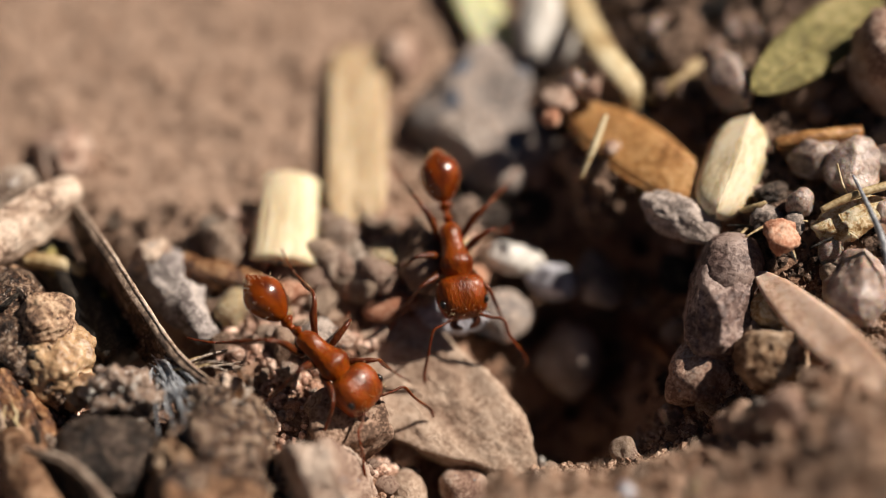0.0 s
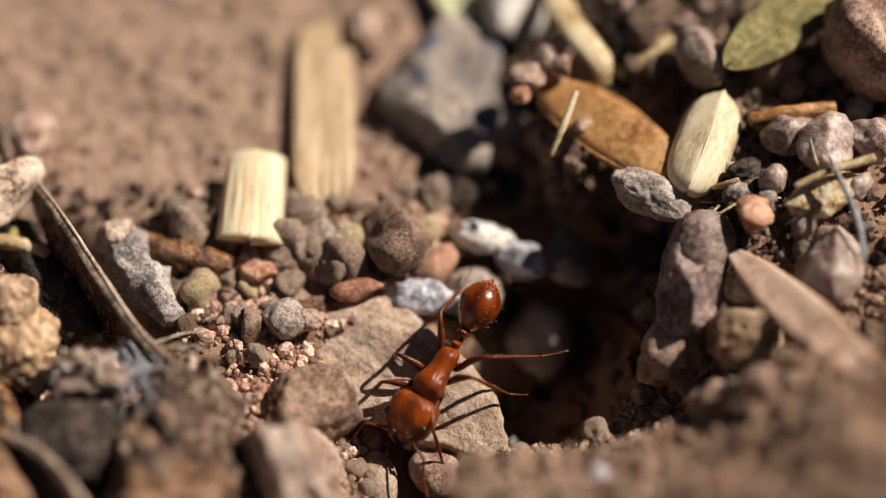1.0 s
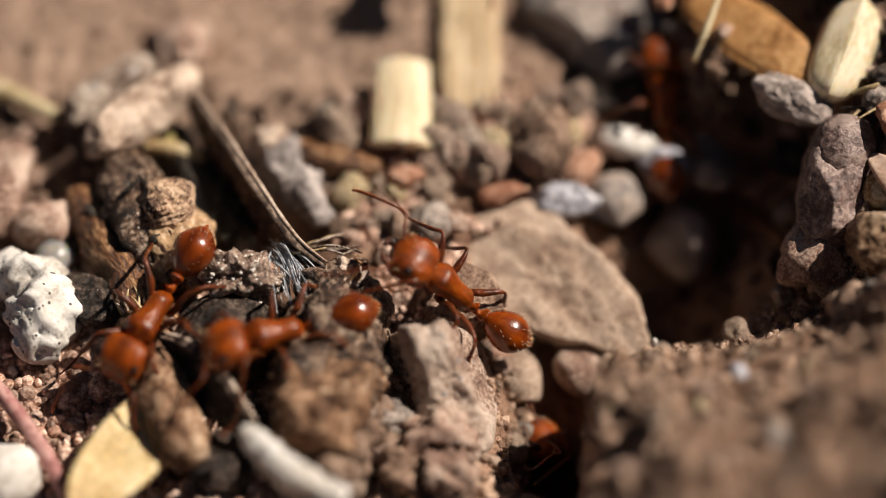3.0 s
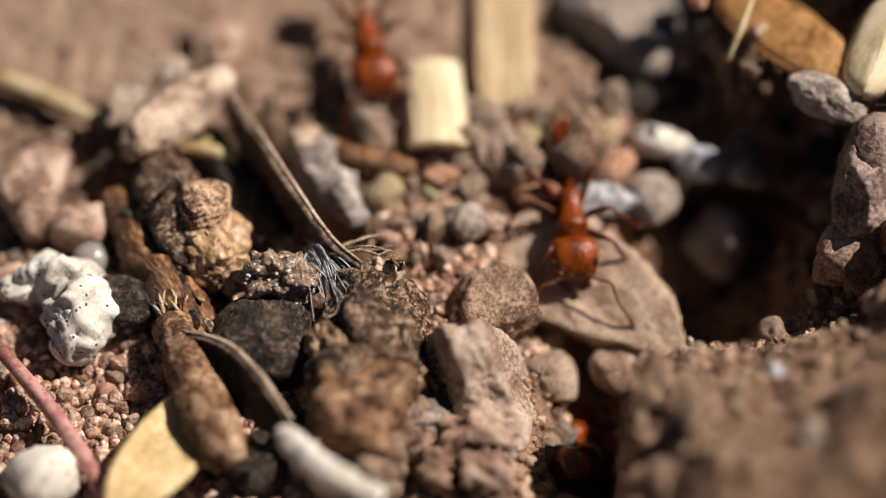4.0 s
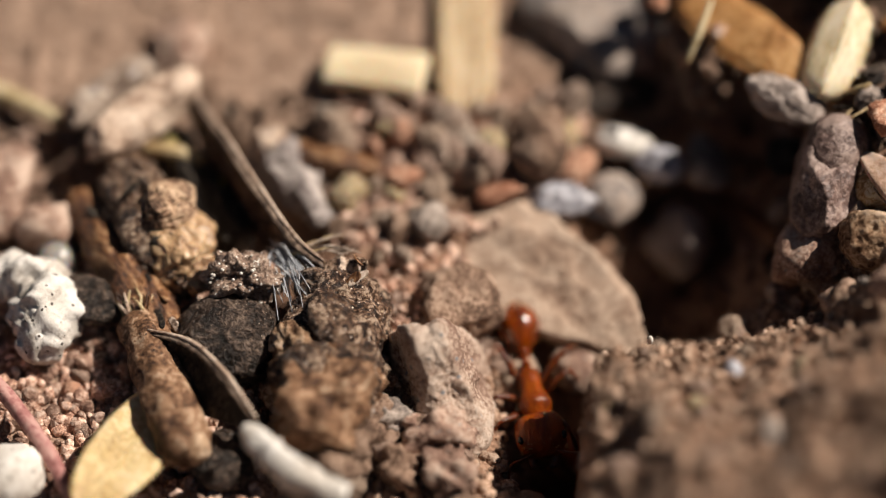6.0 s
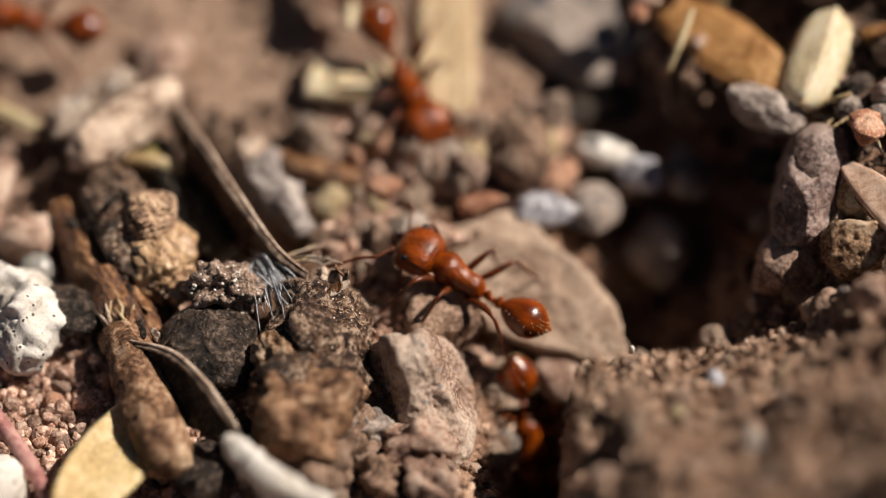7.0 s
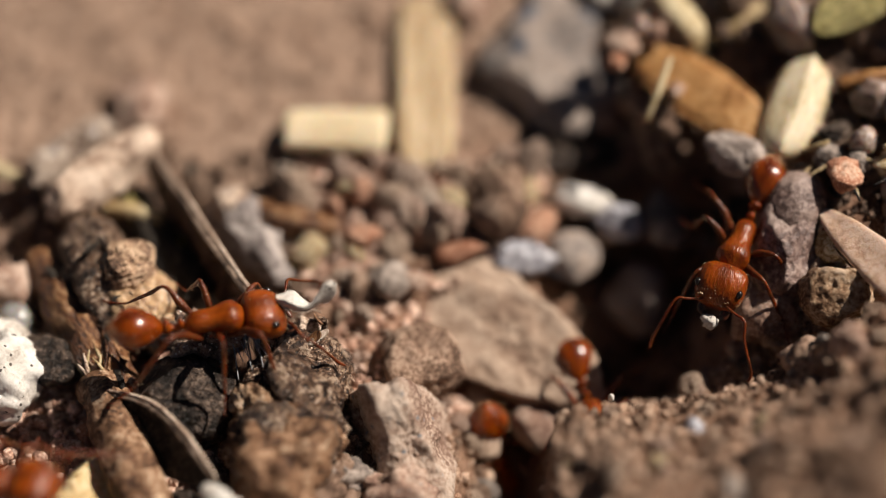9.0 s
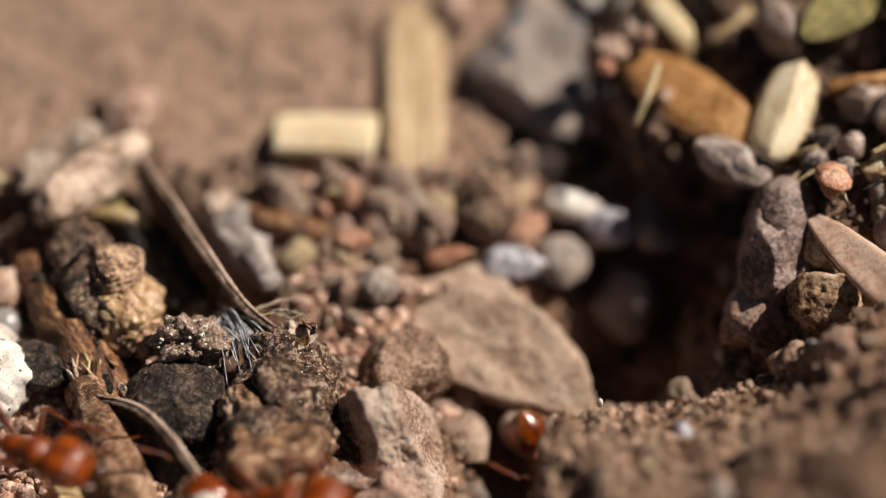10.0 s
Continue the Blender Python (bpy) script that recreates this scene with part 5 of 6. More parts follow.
def build_ant():
    r = random.Random(5)
    ant = tagged(new("ant"), "red-brown harvester ant walking at its nest", "ant", "ants at the nest")
    head_rings = [(-0.092, 0.0, 0.045, 0.035), (-0.085, 0.0, 0.070, 0.050), (-0.065, 0.002, 0.088, 0.063), (-0.03, 0.004, 0.096, 0.070), (0.01, 0.004, 0.096, 0.070),
                  (0.045, 0.0, 0.090, 0.062), (0.070, -0.006, 0.078, 0.050), (0.086, -0.014, 0.058, 0.034), (0.093, -0.018, 0.03, 0.018)]
    head_rings = [(y * 1.04, z, w * 1.14, h * 1.10) for y, z, w, h in head_rings]
    head = part("head", loft_mesh(head_rings, 44, 2.6, 0.007), HEADRED, ant, "broad red-brown head", pose(0, 0.27 * U, 0, -12, 0, 0))
    for s in (-1, 1):
        part("eye", rock_mesh((0.015, 0.020, 0.016), 3, 0, 0, 0, 2), BLACK, head, "black eye", lay((s * 0.093, 0.020, 0.047)))
        jaw = tube_mesh([(s * 0.045, 0.075, -0.022), (s * 0.050, 0.115, -0.03), (s * 0.015, 0.135, -0.036)], (0.022, 0.020, 0.006), 10, per=4, flat=0.7)
        part("mandible", jaw, JAW, head, "dark toothed mandible")
        bend = 0.06 if s > 0 else 0.09
        feeler = tube_mesh([(s * 0.035, 0.075, 0.020), (s * 0.105, 0.105, 0.045), (s * 0.155, 0.125, 0.050), (s * 0.180, 0.20, 0.015), (s * (0.15 + bend), 0.30, -0.055), (s * (0.15 + bend), 0.34, -0.08)],
                           (0.0065, 0.0055, 0.0065, 0.0055, 0.0075, 0.0045), 8, per=5, lumps=0.1)
        part("antenna", feeler, LEGRED, head, "elbowed brown antenna")
    spots = []
    for _ in range(80):
        a, y = r.uniform(0.2, math.pi - 0.2), r.uniform(-0.08, 0.08)
        d = Vector((math.cos(a) * 0.9, y * 3, math.sin(a)))
        spots.append((Vector((math.cos(a) * 0.101, y, math.sin(a) * 0.070)) * 0.97, d.normalized(), r.uniform(0.012, 0.022)))
    part("bristles", hair_mesh(spots, r), HAIR, head, "short pale bristles")
    thorax = [(-0.118, -0.014, 0.020, 0.022), (-0.106, -0.006, 0.038, 0.038), (-0.080, 0.006, 0.050, 0.049), (-0.050, 0.010, 0.053, 0.051), (-0.022, 0.010, 0.054, 0.051), (0.006, 0.012, 0.058, 0.053), (0.034, 0.016, 0.068, 0.058),
              (0.062, 0.020, 0.078, 0.064), (0.088, 0.020, 0.080, 0.063), (0.112, 0.014, 0.070, 0.054), (0.135, 0.006, 0.050, 0.042), (0.152, 0.002, 0.032, 0.031), (0.172, 0.0, 0.025, 0.026)]
    part("thorax", loft_mesh([(y, z, w * 0.90, h * 0.95) for y, z, w, h in thorax], 40, 2.1, 0.012), BODYRED, ant, "ridged red-brown thorax", lay((0, 0.045, 0)))
    waist = [(-0.070, -0.004, 0.013, 0.014), (-0.058, 0.006, 0.026, 0.030), (-0.044, 0.008, 0.029, 0.034), (-0.028, -0.004, 0.015, 0.016), (-0.008, -0.006, 0.014, 0.016),
             (0.010, 0.010, 0.020, 0.034), (0.024, 0.0, 0.016, 0.022), (0.055, -0.014, 0.011, 0.012)]
    part("petiole", loft_mesh(waist, 24, 2.0, 0.05), BODYRED, ant, "two-knotted narrow waist", lay((0, -0.10, -0.004)))
    gaster = part("gaster", loft_mesh(egg(-0.140, 0.108, 0, 0.092, 0.086, -0.05, 0.50, 24), 32), GASTERRED, ant, "glossy egg-shaped abdomen", pose(0, -0.27 * U, 0.015 * U, -10, 0, 0))
    spots = []
    for k in range(96):
        t = r.random() ** 2.6
        y = -0.118 + 0.20 * t
        a = r.uniform(0, 2 * math.pi)
        w = math.sin(math.pi * min(max((y + 0.125) / 0.23, 0.03), 0.97)) ** 0.62
        p = Vector((math.cos(a) * 0.094 * w, y, math.sin(a) * 0.087 * w))
        d = (Vector((p.x, p.y * 0.5 - 0.03, p.z))).normalized()
        spots.append((p, d, r.uniform(0.010, 0.022)))
    part("bristles", hair_mesh(spots, r), HAIR, gaster, "fine pale bristles on the abdomen")
    plan = {"front": (0.125, (0.12, 0.115, 0.075), (0.205, 0.20, -0.14), (0.24, 0.29, -0.175)),
            "middle": (0.060, (0.15, -0.02, 0.085), (0.245, -0.035, -0.14), (0.315, -0.06, -0.175)),
            "hind": (-0.015, (0.125, -0.13, 0.085), (0.205, -0.285, -0.12), (0.26, -0.39, -0.17))}
    for i, (y0, knee, heel, toe) in enumerate(plan.values()):
        for s in (-1, 1):
            k = Vector((s * knee[0], knee[1], knee[2]))
            h = Vector((s * heel[0], heel[1], heel[2]))
            t = Vector((s * toe[0], toe[1], toe[2]))
            mid = k * 0.52
            bm = tube_mesh([(0, 0, -0.02), (s * 0.022, 0, -0.012), mid + Vector((0, 0, 0.008)), k, k * 0.62 + h * 0.38, h], (0.028, 0.013, 0.0175, 0.0075, 0.0095, 0.0050), 10, per=5, lumps=0.12, seed=i)
            at = (s * 0.030, y0, -0.028)
            leg = part("leg", bm, LEGRED, ant, "", lay(at))
            spots = []
            for _ in range(26):
                f = r.uniform(0.05, 1)
                p = k.lerp(h, f) if r.random() < 0.7 else k * f
                spots.append((p, Vector((r.gauss(0, 1), r.gauss(0, 1), r.gauss(0, 1))).normalized(), r.uniform(0.014, 0.026)))
            part("bristles", hair_mesh(spots, r), HAIR, leg, "pale leg bristles")
            foot = tube_mesh([h, h * 0.6 + t * 0.4 + Vector((0, 0, -0.006)), t], (0.0056, 0.0045, 0.0035), 8, per=4, lumps=0.1)
            part("tarsus", foot, LEGRED, leg, "thin jointed foot")
    return ant


FIRST = build_ant()
COUNT = 21
ANTS = [FIRST] + [copy_thing(FIRST, Matrix.Identity(4)) for _ in range(COUNT - 1)]


def legs_of(ant):
    return [c for c in ant.children if c.name.startswith("leg")]


def walk_ant(k, begin, end, rows):
    """One ant's way (seconds, place in cm, heading, pitch) and the alternating swing of its six legs while it is on the move."""
    ant = ANTS[k]
    walk(ant, [(t, pose(x * U, y * U, z * U, pitch, 0, yaw)) for t, x, y, z, yaw, pitch in rows])
    if k in CARRIED:
        ob, m = CARRIED[k]
        walk(ob, [(t, pose(x * U, y * U, z * U, pitch, 0, yaw) @ m) for t, x, y, z, yaw, pitch in rows])
    for i, leg in enumerate(legs_of(ant)):
        side = -1 if i % 2 == 0 else 1
        ph = math.pi * ((i // 2 + i % 2) % 2) + k * 1.3
        base = leg.matrix_basis.translation / U
        steps = []
        t = begin
        while t <= end + 1e-6:
            a = math.sin(2 * math.pi * 3.1 * t + ph)
            b = math.cos(2 * math.pi * 3.1 * t + ph)
            steps.append((t, pose(base.x * U, base.y * U, base.z * U, 0, -side * max(b, 0) * 9, side * a * 15)))
            t += 0.1
        if begin > 0:
            steps.insert(0, (0.0, steps[0][1]))
        if end < 9.99:
            steps.append((10.0, steps[-1][1]))
        walk(leg, steps)


# ---- what moves ----
def carried_things():
    """Bits of plant that four of the ants hold in their jaws: the ant's number, the thing, its pose before the head."""
    out = []
    bm = tube_mesh([(0, 0, 0), (0.012, 0.12, 0.0), (0.03, 0.25, 0.01)], (0.016, 0.020, 0.016), 8, 0.2, 3, 0.6)
    out.append((11, thing("straw_bit", bm, STRAW, Matrix.Identity(4), "pale straw bit carried by an ant", "straw"), pose(0.02 * U, 0.36 * U, 0.0, 32, 0, -4)))
    out.append((14, thing("white_crumb", rock_mesh((0.035, 0.03, 0.03), 8, 7, 0.3, 0.1, 3), WHITE, Matrix.Identity(4), "white crumb carried by an ant", "crumb"), pose(0, 0.42 * U, -0.05 * U)))
    out.append((16, thing("grey_flake", leaf_mesh(0.11, 0.07, 0.015, 0.4, 0.2, 0.1, 4, 6, 10, 0, 0.03), PALEBARK, Matrix.Identity(4), "greyish plant flake carried by an ant", "flake"), pose(0, 0.42 * U, 0.0, 20, 20, 30)))
    out.append((17, thing("white_flake", leaf_mesh(0.27, 0.10, 0.02, 0.5, 0.35, 0.22, 6, 8, 14, 0, 0.10), WHITE, Matrix.Identity(4), "ragged white seed flake carried by an ant", "flake"), pose(0.03 * U, 0.45 * U, 0.05 * U, 15, -25, -25)))
    return {k: (ob, m) for k, ob, m in out}


CARRIED = carried_things()


def husk_mesh():
    bm = leaf_mesh(0.50, 0.28, thick=0.035, cup=-0.16, wave=0.006, square=True, keel=0.0)
    return bm


husk = thing("cream_husk", husk_mesh(), STRAW, lay((-0.723, 0.296, -0.110)), "ribbed cream piece of husk on the earth", "husk")


for k in range(7):
    u = -0.84 + 0.28 * k
    part("rib", tube_mesh([(u * 0.14, -0.235, -0.045 * u * u + 0.014), (u * 0.138, 0.0, -0.045 * u * u + 0.019), (u * 0.134, 0.235, -0.045 * u * u + 0.014)], (0.002, 0.003, 0.002), 6, per=6), STRAW, husk)


def motions():
    h0, h1, h2 = (-0.704, 0.226, -0.037), (-0.840, 0.478, -0.032), (-0.825, 0.463, -0.054)
    walk(husk, [(0.0, lay(h0, (4, 6, -2))), (4.28, lay(h0, (4, 6, 8))), (4.4, lay(h1, (0, 8, 75))), (4.7, lay(h1, (0, 6, 76))), (6.6, lay(h2, (0, 4, 84))), (10.0, lay(h2, (0, 4, 88)))])
    walk_ant(0, 0.0, 0.6, [(0.00, -0.566, -0.539, -0.003, -127.5, -25.5), (0.20, -0.157, -0.956, -0.430, -108.8, -46.3), (0.35, 0.024, -1.214, -0.685, -120.5, -73.4), (0.60, 0.089, -1.266, -0.874, -135.0, -73.7), (0.95, 0.100, -1.750, -1.550, -149.0, -72.9), (10.00, 0.100, -1.750, -1.550, -149.0, -72.9)])
    walk_ant(1, 0.0, 3.5, [(0.00, 0.025, 0.007, 0.059, -168.5, -24.9), (0.20, 0.089, -0.162, -0.084, -162.1, -29.7), (0.40, 0.312, -0.377, -0.249, -156.3, -21.6), (0.60, 0.367, -0.422, -0.242, -158.0, -13.2), (0.80, 0.305, -0.502, -0.253, -187.7, -20.1), (1.00, 0.130, -0.552, -0.239, -216.0, -25.3), (1.20, -0.033, -0.687, -0.270, -217.9, -17.0), (1.40, -0.223, -0.666, -0.178, -240.4, -3.2), (1.60, -0.330, -0.696, -0.104, -246.4, 0.3), (1.80, -0.830, -0.683, -0.050, -241.9, 1.1), (2.00, -0.764, -0.655, 0.015, -221.3, 3.7), (2.20, -0.699, -0.531, 0.150, -226.2, 4.0), (2.40, -0.971, -0.672, 0.071, -227.9, -4.4), (2.60, -1.214, -0.745, 0.074, -197.0, -4.6), (2.80, -1.441, -0.840, 0.057, -204.2, -6.7), (3.00, -1.686, -0.957, 0.010, -210.1, -12.2), (3.20, -2.071, -1.067, -0.058, -227.3, -5.2), (4.80, -5.451, -4.187, -0.490, -227.3, 0.0), (10.00, -5.451, -4.187, -0.490, -227.3, 0.0)])
    walk_ant(2, 0.9, 2.5, [(0.00, 0.600, -1.500, -1.600, 31.0, 72.9), (0.95, 0.600, -1.500, -1.600, 31.0, 72.9), (1.20, -0.034, -1.220, -0.741, 47.4, 75.3), (1.40, -0.077, -1.195, -0.611, 67.8, 76.2), (1.60, -0.142, -1.129, -0.370, 85.1, 58.5), (1.80, -0.601, -1.123, -0.141, 98.0, 26.2), (2.00, -0.869, -1.092, 0.023, 75.8, -13.6), (2.20, -1.408, -1.060, 0.044, 82.9, -3.7), (3.40, -5.972, -0.494, -0.139, 82.9, 0.0), (10.00, -5.972, -0.494, -0.139, 82.9, 0.0)])
    walk_ant(3, 1.5, 3.5, [(0.00, 0.500, -1.200, -1.300, 31.0, 72.9), (1.55, 0.500, -1.200, -1.300, 31.0, 72.9), (1.80, 0.484, -1.352, -1.109, 26.2, 35.9), (2.00, 0.484, -1.202, -0.659, 24.8, -1.3), (2.10, 0.187, -0.918, -0.423, 32.0, 1.8), (2.20, -0.033, -0.689, -0.220, 49.4, 21.0), (2.40, -0.262, -0.719, -0.141, 47.5, 0.7), (2.60, -0.572, -0.788, -0.068, 67.3, -10.9), (2.80, -0.747, -0.887, 0.065, 103.1, 14.7), (3.00, -1.128, -1.095, 0.024, 110.3, 6.4), (3.20, -1.757, -1.357, -0.092, 103.9, 6.8), (4.40, -6.222, -2.465, -0.336, 103.9, 0.0), (10.00, -6.222, -2.465, -0.336, 103.9, 0.0)])
    walk_ant(4, 1.6, 6.0, [(0.00, 0.850, -1.600, -1.700, 31.0, 72.9), (1.65, 0.850, -1.600, -1.700, 31.0, 72.9), (1.90, 0.128, -1.217, -0.881, 20.6, 24.9), (2.10, 0.144, -1.189, -0.866, 17.3, -23.4), (2.20, 0.075, -1.138, -0.884, 19.9, -12.4), (2.40, 0.045, -1.154, -0.990, 94.9, 75.1), (2.60, 0.044, -1.175, -1.053, 99.6, 77.7), (2.80, -0.006, -1.107, -1.004, 90.2, 78.4), (3.00, -0.015, -1.120, -1.016, 117.8, 78.1), (3.20, -0.005, -1.136, -0.944, 110.9, 79.4), (4.30, -0.114, -1.031, -0.760, -23.3, -33.7), (4.50, -0.090, -1.067, -0.705, -20.7, -32.0), (4.70, -0.123, -1.118, -0.774, -9.1, -33.4), (4.82, -0.086, -1.097, -0.832, -6.6, -33.5), (5.00, -0.040, -1.110, -0.900, 80.0, 80.0), (5.10, -0.059, -1.122, -0.919, 139.3, 81.3), (5.30, 0.008, -1.086, -0.929, 127.9, 83.6), (5.50, -0.043, -1.091, -0.933, 109.5, 78.7), (5.70, -0.066, -1.124, -0.960, 84.6, 81.5), (5.95, 0.026, -1.230, -0.984, 181.1, 7.9), (6.30, 0.850, -1.600, -1.700, 211.0, -72.9), (10.00, 0.850, -1.600, -1.700, 211.0, -72.9)])
    walk_ant(5, 2.3, 3.5, [(0.00, 0.100, -1.750, -1.670, 31.0, 72.9), (2.35, 0.100, -1.750, -1.670, 31.0, 72.9), (2.60, -0.004, -1.210, -0.702, 50.4, 69.7), (2.80, -0.037, -1.178, -0.539, 63.7, 65.0), (3.00, -0.425, -0.833, -0.088, 75.5, 44.8), (3.20, -1.250, -0.804, 0.060, 108.7, 10.4), (4.40, -5.608, -2.277, -0.318, 108.7, 0.0), (10.00, -5.608, -2.277, -0.318, 108.7, 0.0)])
    walk_ant(6, 0.0, 5.0, [(0.00, 0.105, 4.270, 0.558, -174.5, -25.2), (2.50, 0.364, 3.308, 0.465, -178.0, -24.2), (3.20, 0.286, 1.477, 0.066, -179.0, -24.3), (3.80, 0.037, 0.106, -0.088, -183.3, -16.4), (4.30, -0.225, -0.646, -0.283, -152.9, -26.1), (4.50, -0.193, -0.795, -0.259, -140.0, -47.2), (4.70, 0.116, -0.934, -0.363, -159.5, -70.1), (4.95, 0.116, -1.084, -0.813, -154.6, -71.6), (5.30, 0.500, -1.200, -1.300, -149.0, -72.9), (10.00, 0.500, -1.200, -1.300, -149.0, -72.9)])
    walk_ant(7, 3.8, 5.2, [(0.00, 1.817, 2.473, 0.537, 164.8, 0.0), (3.10, 1.775, 2.319, 0.522, 164.8, 0.0), (4.30, 1.271, 0.466, 0.522, 164.8, 0.4), (4.50, 1.154, 0.124, 0.232, 164.5, -15.8), (4.70, 0.803, -0.306, -0.131, 167.3, -8.9), (4.90, 0.570, -0.740, -0.500, 177.8, -12.1), (5.15, 0.550, -0.950, -0.850, 185.1, -38.3), (5.50, 0.500, -1.200, -1.300, 211.0, -72.9), (10.00, 0.500, -1.200, -1.300, 211.0, -72.9)])
    walk_ant(8, 0.0, 7.3, [(0.00, -0.679, 3.186, 0.469, 176.6, -32.6), (1.00, -0.487, 2.410, 0.215, 176.2, -27.8), (1.80, -0.840, 1.483, -0.044, 176.0, -32.0), (2.00, -0.610, 1.293, 0.091, 176.7, -19.6), (3.20, -0.436, 1.157, 0.379, 168.1, -8.4), (4.30, -1.182, 0.208, -0.003, 198.9, -19.3), (4.50, -1.011, -0.051, 0.186, 199.2, -11.0), (4.70, -0.856, -0.167, 0.117, 204.3, -11.0), (4.90, -0.734, -0.342, 0.005, 199.6, -10.8), (5.10, -0.741, -0.331, 0.072, 200.4, -7.8), (5.30, -0.468, -0.518, -0.027, 210.0, -13.8), (5.50, -0.280, -0.714, -0.155, 201.7, -14.9), (5.70, -0.110, -0.953, -0.407, 189.0, -7.7), (6.80, -0.138, -1.046, -0.559, 196.8, -1.5), (6.90, -0.108, -0.975, -0.585, 197.5, -1.8), (7.00, -0.047, -1.011, -0.797, 203.0, -62.7), (7.25, 0.039, -1.184, -0.919, 206.1, -67.9), (7.60, 0.250, -2.000, -1.920, 211.0, -72.9), (10.00, 0.250, -2.000, -1.920, 211.0, -72.9)])
    walk_ant(9, 6.3, 7.3, [(0.00, 0.850, -1.600, -1.820, 31.0, 72.9), (6.35, 0.850, -1.600, -1.820, 31.0, 72.9), (6.60, -0.772, -0.459, -0.447, 58.0, 42.7), (6.80, -1.088, 0.188, -0.076, 65.8, 10.6), (6.90, -1.647, 0.486, 0.067, 69.3, 9.8), (7.00, -2.379, 0.687, 0.105, 77.4, 0.9), (8.60, -6.868, 1.688, 0.079, 77.4, 0.0), (10.00, -6.868, 1.688, 0.079, 77.4, 0.0)])
    walk_ant(10, 6.3, 7.9, [(0.00, 0.500, -1.200, -1.300, 31.0, 72.9), (6.35, 0.500, -1.200, -1.300, 31.0, 72.9), (6.60, 0.169, -1.075, -0.852, 33.7, 39.5), (6.80, 0.169, -0.925, -0.402, 34.5, 6.0), (6.90, 0.011, -0.768, -0.251, 43.6, 13.6), (7.00, -0.291, -0.677, -0.148, 61.1, 17.3), (7.20, -0.832, -0.307, -0.052, 62.0, 15.2), (7.40, -1.643, 0.215, 0.077, 58.2, 14.8), (7.60, -2.546, 0.579, 0.131, 65.7, 9.2), (9.20, -6.740, 2.468, 0.157, 65.7, 0.0), (10.00, -6.740, 2.468, 0.157, 65.7, 0.0)])
    walk_ant(11, 6.5, 8.3, [(0.00, -1.329, 3.143, 0.224, -168.2, 0.0), (5.80, -1.296, 2.987, 0.209, -168.2, 0.0), (7.00, -0.902, 1.108, 0.234, -168.2, -16.8), (7.20, -0.755, 0.624, -0.021, -167.8, -25.5), (7.40, -0.624, 0.279, 0.079, -171.6, -24.1), (7.50, -0.496, -0.258, 0.040, -166.0, -20.0), (7.60, -0.418, -0.315, -0.179, -169.1, -29.1), (7.80, -0.064, -0.738, -0.360, -163.5, -6.3), (8.00, 0.191, -0.987, -0.796, -158.3, -66.4), (8.25, 0.205, -1.175, -0.918, -154.4, -69.7), (8.60, 0.350, -1.600, -1.940, -149.0, -72.9), (10.00, 0.350, -1.600, -1.940, -149.0, -72.9)])
    walk_ant(12, 6.3, 7.9, [(0.00, -1.555, 2.944, 0.204, -164.8, 0.0), (5.60, -1.513, 2.790, 0.189, -164.8, 0.0), (6.80, -1.010, 0.937, 0.136, -164.8, -7.4), (6.90, -0.742, 0.727, 0.080, -153.3, 12.4), (7.00, -0.607, 0.376, 0.029, -153.0, -17.7), (7.20, -0.166, -0.116, -0.167, -124.6, 8.2), (7.40, 0.395, -0.530, -0.380, -164.5, -12.0), (7.50, 0.431, -0.649, -0.550, -165.4, -20.0), (7.60, 0.529, -0.780, -0.700, -164.0, -30.0), (7.85, 0.507, -0.980, -1.050, -160.6, -45.0), (8.20, 0.500, -1.200, -1.300, -149.0, -72.9), (10.00, 0.500, -1.200, -1.300, -149.0, -72.9)])
    walk_ant(13, 6.9, 8.7, [(0.00, 0.987, 2.624, 0.552, -174.4, 0.0), (6.20, 1.002, 2.465, 0.536, -174.4, 0.0), (7.40, 1.190, 0.554, 0.574, -174.4, -6.9), (7.50, 1.303, 0.427, 0.485, -159.3, -17.3), (7.60, 1.225, 0.302, 0.411, -176.1, -22.8), (7.80, 1.165, 0.205, 0.316, -171.4, -30.8), (8.00, 0.873, -0.072, 0.067, -181.6, -31.0), (8.20, 0.672, -0.457, -0.231, -188.7, -30.5), (8.40, 0.422, -0.862, -0.550, -193.6, 0.8), (8.65, 0.422, -1.012, -1.000, -184.0, -37.5), (9.00, 0.500, -1.200, -1.300, -149.0, -72.9), (10.00, 0.500, -1.200, -1.300, -149.0, -72.9)])
    walk_ant(14, 7.5, 10.0, [(0.00, 1.188, 2.542, 0.544, -178.7, 0.0), (6.80, 1.192, 2.382, 0.528, -178.7, 0.0), (8.00, 1.234, 0.463, 0.572, -178.7, -8.9), (8.20, 1.283, 0.151, 0.331, -177.3, -23.2), (8.40, 0.988, -0.186, 0.089, -206.8, -28.1), (8.60, 0.835, -0.404, -0.094, -204.6, -15.6), (8.80, 0.852, -0.313, -0.012, -199.3, -16.1), (9.00, 0.992, -0.339, 0.087, -204.1, -11.3), (9.20, 1.137, -0.445, 0.189, -168.1, 2.7), (9.40, 1.176, -0.642, 0.250, -157.8, 3.1), (9.60, 1.320, -0.693, 0.353, -127.6, 12.1), (9.80, 1.786, -0.608, 0.482, -114.5, 16.7), (9.99, 5.971, -2.519, 0.748, -114.5, 0.0), (10.00, 5.971, -2.519, 0.748, -114.5, 0.0)])
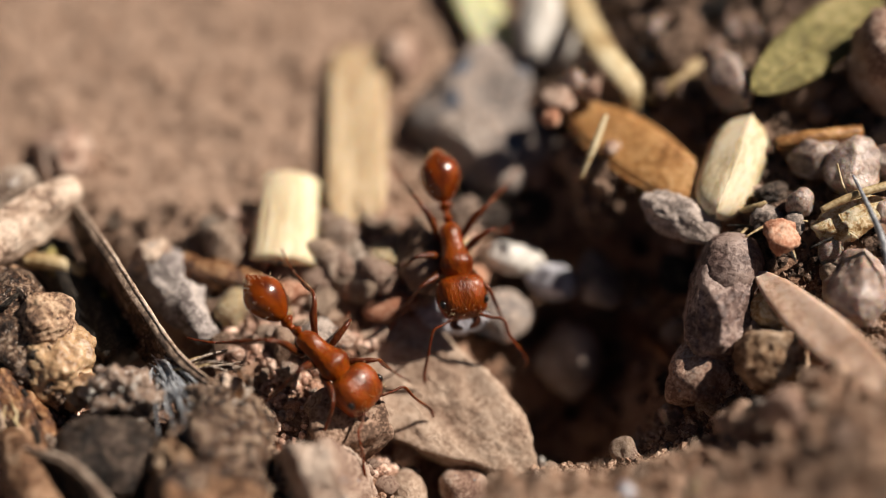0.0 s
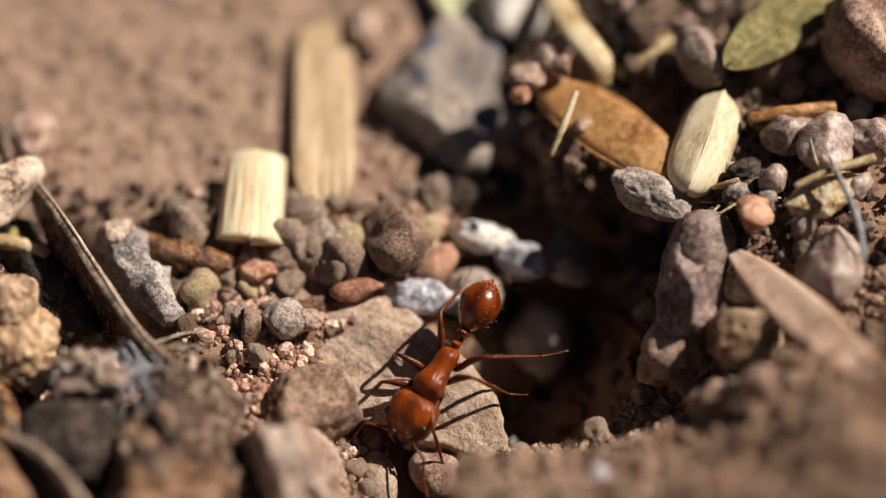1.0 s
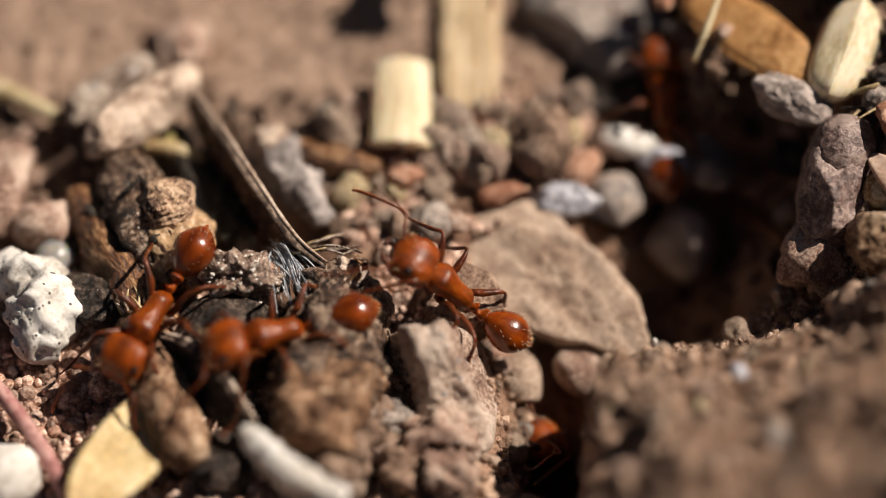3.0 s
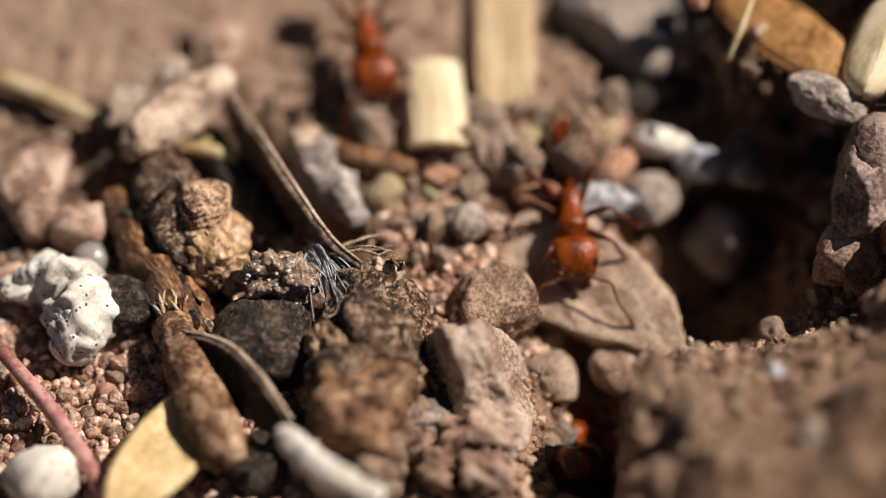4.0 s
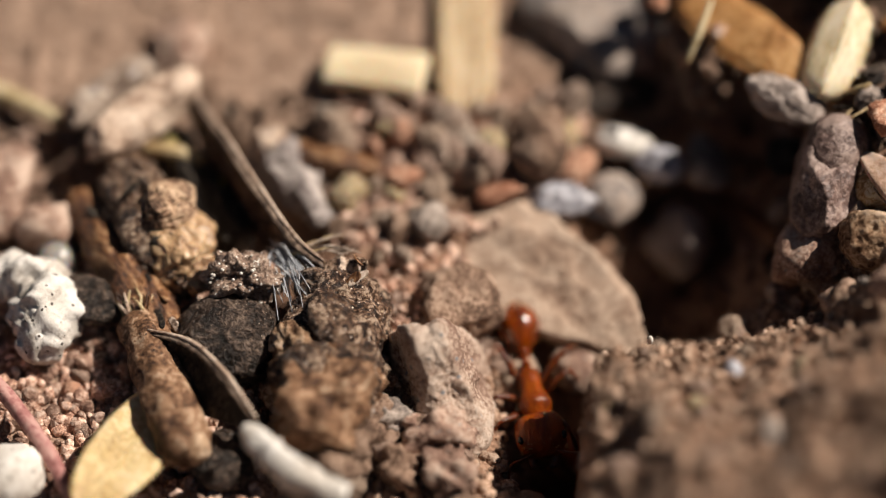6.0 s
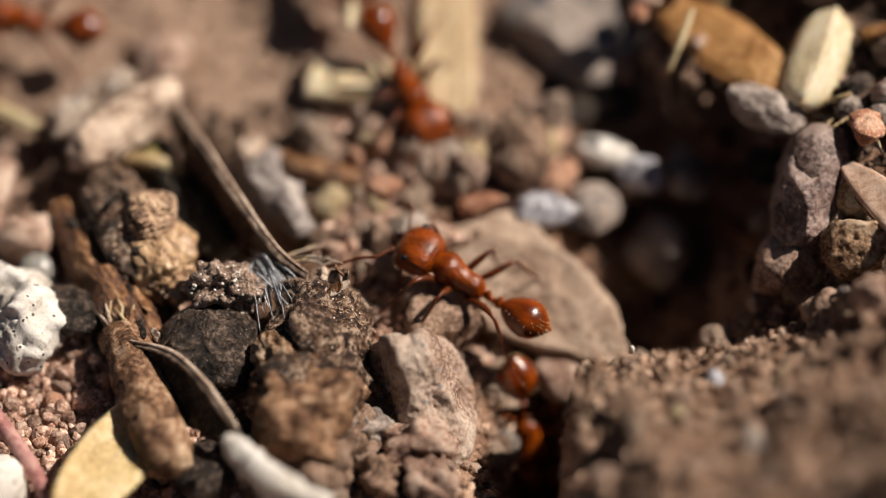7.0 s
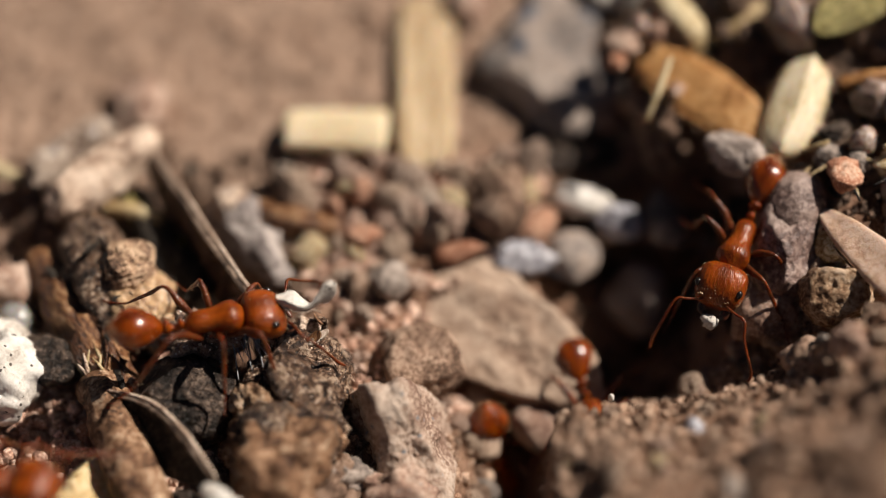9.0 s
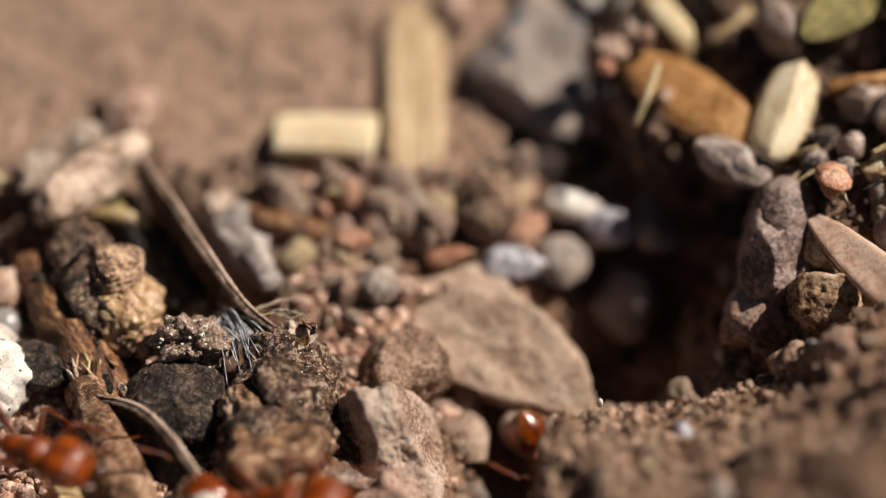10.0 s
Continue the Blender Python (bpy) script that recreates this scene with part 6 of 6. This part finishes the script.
    walk_ant(15, 7.5, 9.5, [(0.00, -4.172, -1.264, -0.216, -68.8, 0.0), (6.80, -4.023, -1.206, -0.211, -68.8, 0.0), (8.00, -2.232, -0.513, 0.139, -68.8, -8.0), (8.20, -1.382, -0.604, 0.073, -89.0, -8.9), (8.40, -0.636, -0.519, 0.098, -108.9, 4.1), (8.60, -0.555, -0.646, -0.082, -122.3, -23.1), (8.80, -0.187, -0.854, -0.396, -117.0, -44.8), (9.00, -0.082, -0.937, -0.804, -133.4, -73.2), (9.20, 0.012, -1.174, -0.993, -144.8, -72.9), (9.45, 0.080, -1.249, -0.997, -146.9, -73.0), (9.80, 0.100, -1.750, -1.910, -149.0, -72.9), (10.00, 0.100, -1.750, -1.910, -149.0, -72.9)])
    walk_ant(16, 7.5, 9.3, [(0.00, -0.603, 3.396, 0.250, -175.5, 0.0), (6.80, -0.591, 3.237, 0.234, -175.5, 0.0), (8.00, -0.439, 1.323, 0.299, -175.5, -25.0), (8.20, -0.395, 0.732, 0.092, -177.7, -24.0), (8.40, -0.203, 0.186, 0.057, -146.2, -20.7), (8.60, 0.167, -0.420, -0.201, -140.1, -21.5), (8.80, 0.212, -0.698, -0.366, -156.3, -5.0), (9.00, 0.331, -0.878, -0.479, -164.7, -3.4), (9.25, 0.331, -1.028, -0.929, -161.1, -38.3), (9.60, 0.500, -1.200, -1.300, -149.0, -72.9), (10.00, 0.500, -1.200, -1.300, -149.0, -72.9)])
    walk_ant(17, 7.9, 10.0, [(0.00, -4.288, -1.674, -0.257, -74.2, 0.0), (7.20, -4.134, -1.631, -0.253, -74.2, 0.0), (8.40, -2.286, -1.109, 0.016, -74.2, -10.9), (8.60, -1.927, -1.113, 0.023, -73.7, -13.7), (8.80, -1.668, -1.040, 0.106, -71.3, -6.4), (9.00, -1.326, -0.851, 0.178, -75.6, -8.0), (9.20, -0.656, -0.761, 0.093, -116.9, 2.8), (9.40, -0.386, -0.783, -0.089, -127.7, 0.2), (9.50, -0.260, -0.815, -0.237, -133.0, -8.1), (9.60, -0.108, -0.905, -0.387, -135.1, -10.6), (9.70, -0.007, -0.955, -0.502, -155.7, -1.2), (9.80, 0.120, -0.979, -0.775, -146.8, -62.0), (10.00, 0.171, -1.004, -0.801, -141.5, -61.7)])
    walk_ant(18, 7.7, 10.0, [(0.00, -4.247, -2.189, -0.309, -73.2, 0.0), (7.00, -4.094, -2.142, -0.304, -73.2, 0.0), (8.20, -2.256, -1.586, 0.071, -73.2, -18.3), (9.00, -2.193, -1.586, 0.067, -102.6, 17.0), (9.40, -1.524, -1.540, 0.102, -106.5, 15.4), (9.60, -1.362, -1.572, 0.076, -106.6, 15.4), (9.80, -1.101, -1.591, 0.077, -106.8, 18.2), (10.00, -0.972, -1.632, 0.053, -105.8, 18.8)])
    walk_ant(19, 9.0, 10.0, [(0.00, -4.313, -1.832, -0.273, -74.9, 0.0), (8.30, -4.158, -1.790, -0.269, -74.9, 0.0), (9.50, -2.305, -1.288, 0.050, -74.9, -14.9), (9.60, -2.219, -1.284, 0.053, -77.2, -14.1), (9.80, -2.250, -1.247, 0.101, -104.9, 20.6), (10.00, -2.028, -1.348, 0.026, -116.2, 11.0)])
    walk_ant(20, 2.1, 3.5, [(0.00, 0.500, -1.200, -1.300, 31.0, 72.9), (2.15, 0.500, -1.200, -1.300, 31.0, 72.9), (2.40, 0.469, -1.184, -1.022, 6.2, 39.1), (2.60, 0.469, -1.034, -0.572, -0.9, 3.8), (2.70, 0.461, -0.568, -0.347, -1.0, 8.1), (2.80, 0.495, -0.349, -0.473, -1.1, 24.5), (3.00, 0.482, 0.260, -0.179, 1.6, 30.5), (3.20, 0.429, 0.556, -0.029, 3.1, 38.8), (4.80, 0.184, 5.149, 0.310, 3.1, 0.0), (10.00, 0.184, 5.149, 0.310, 3.1, 0.0)])


motions()
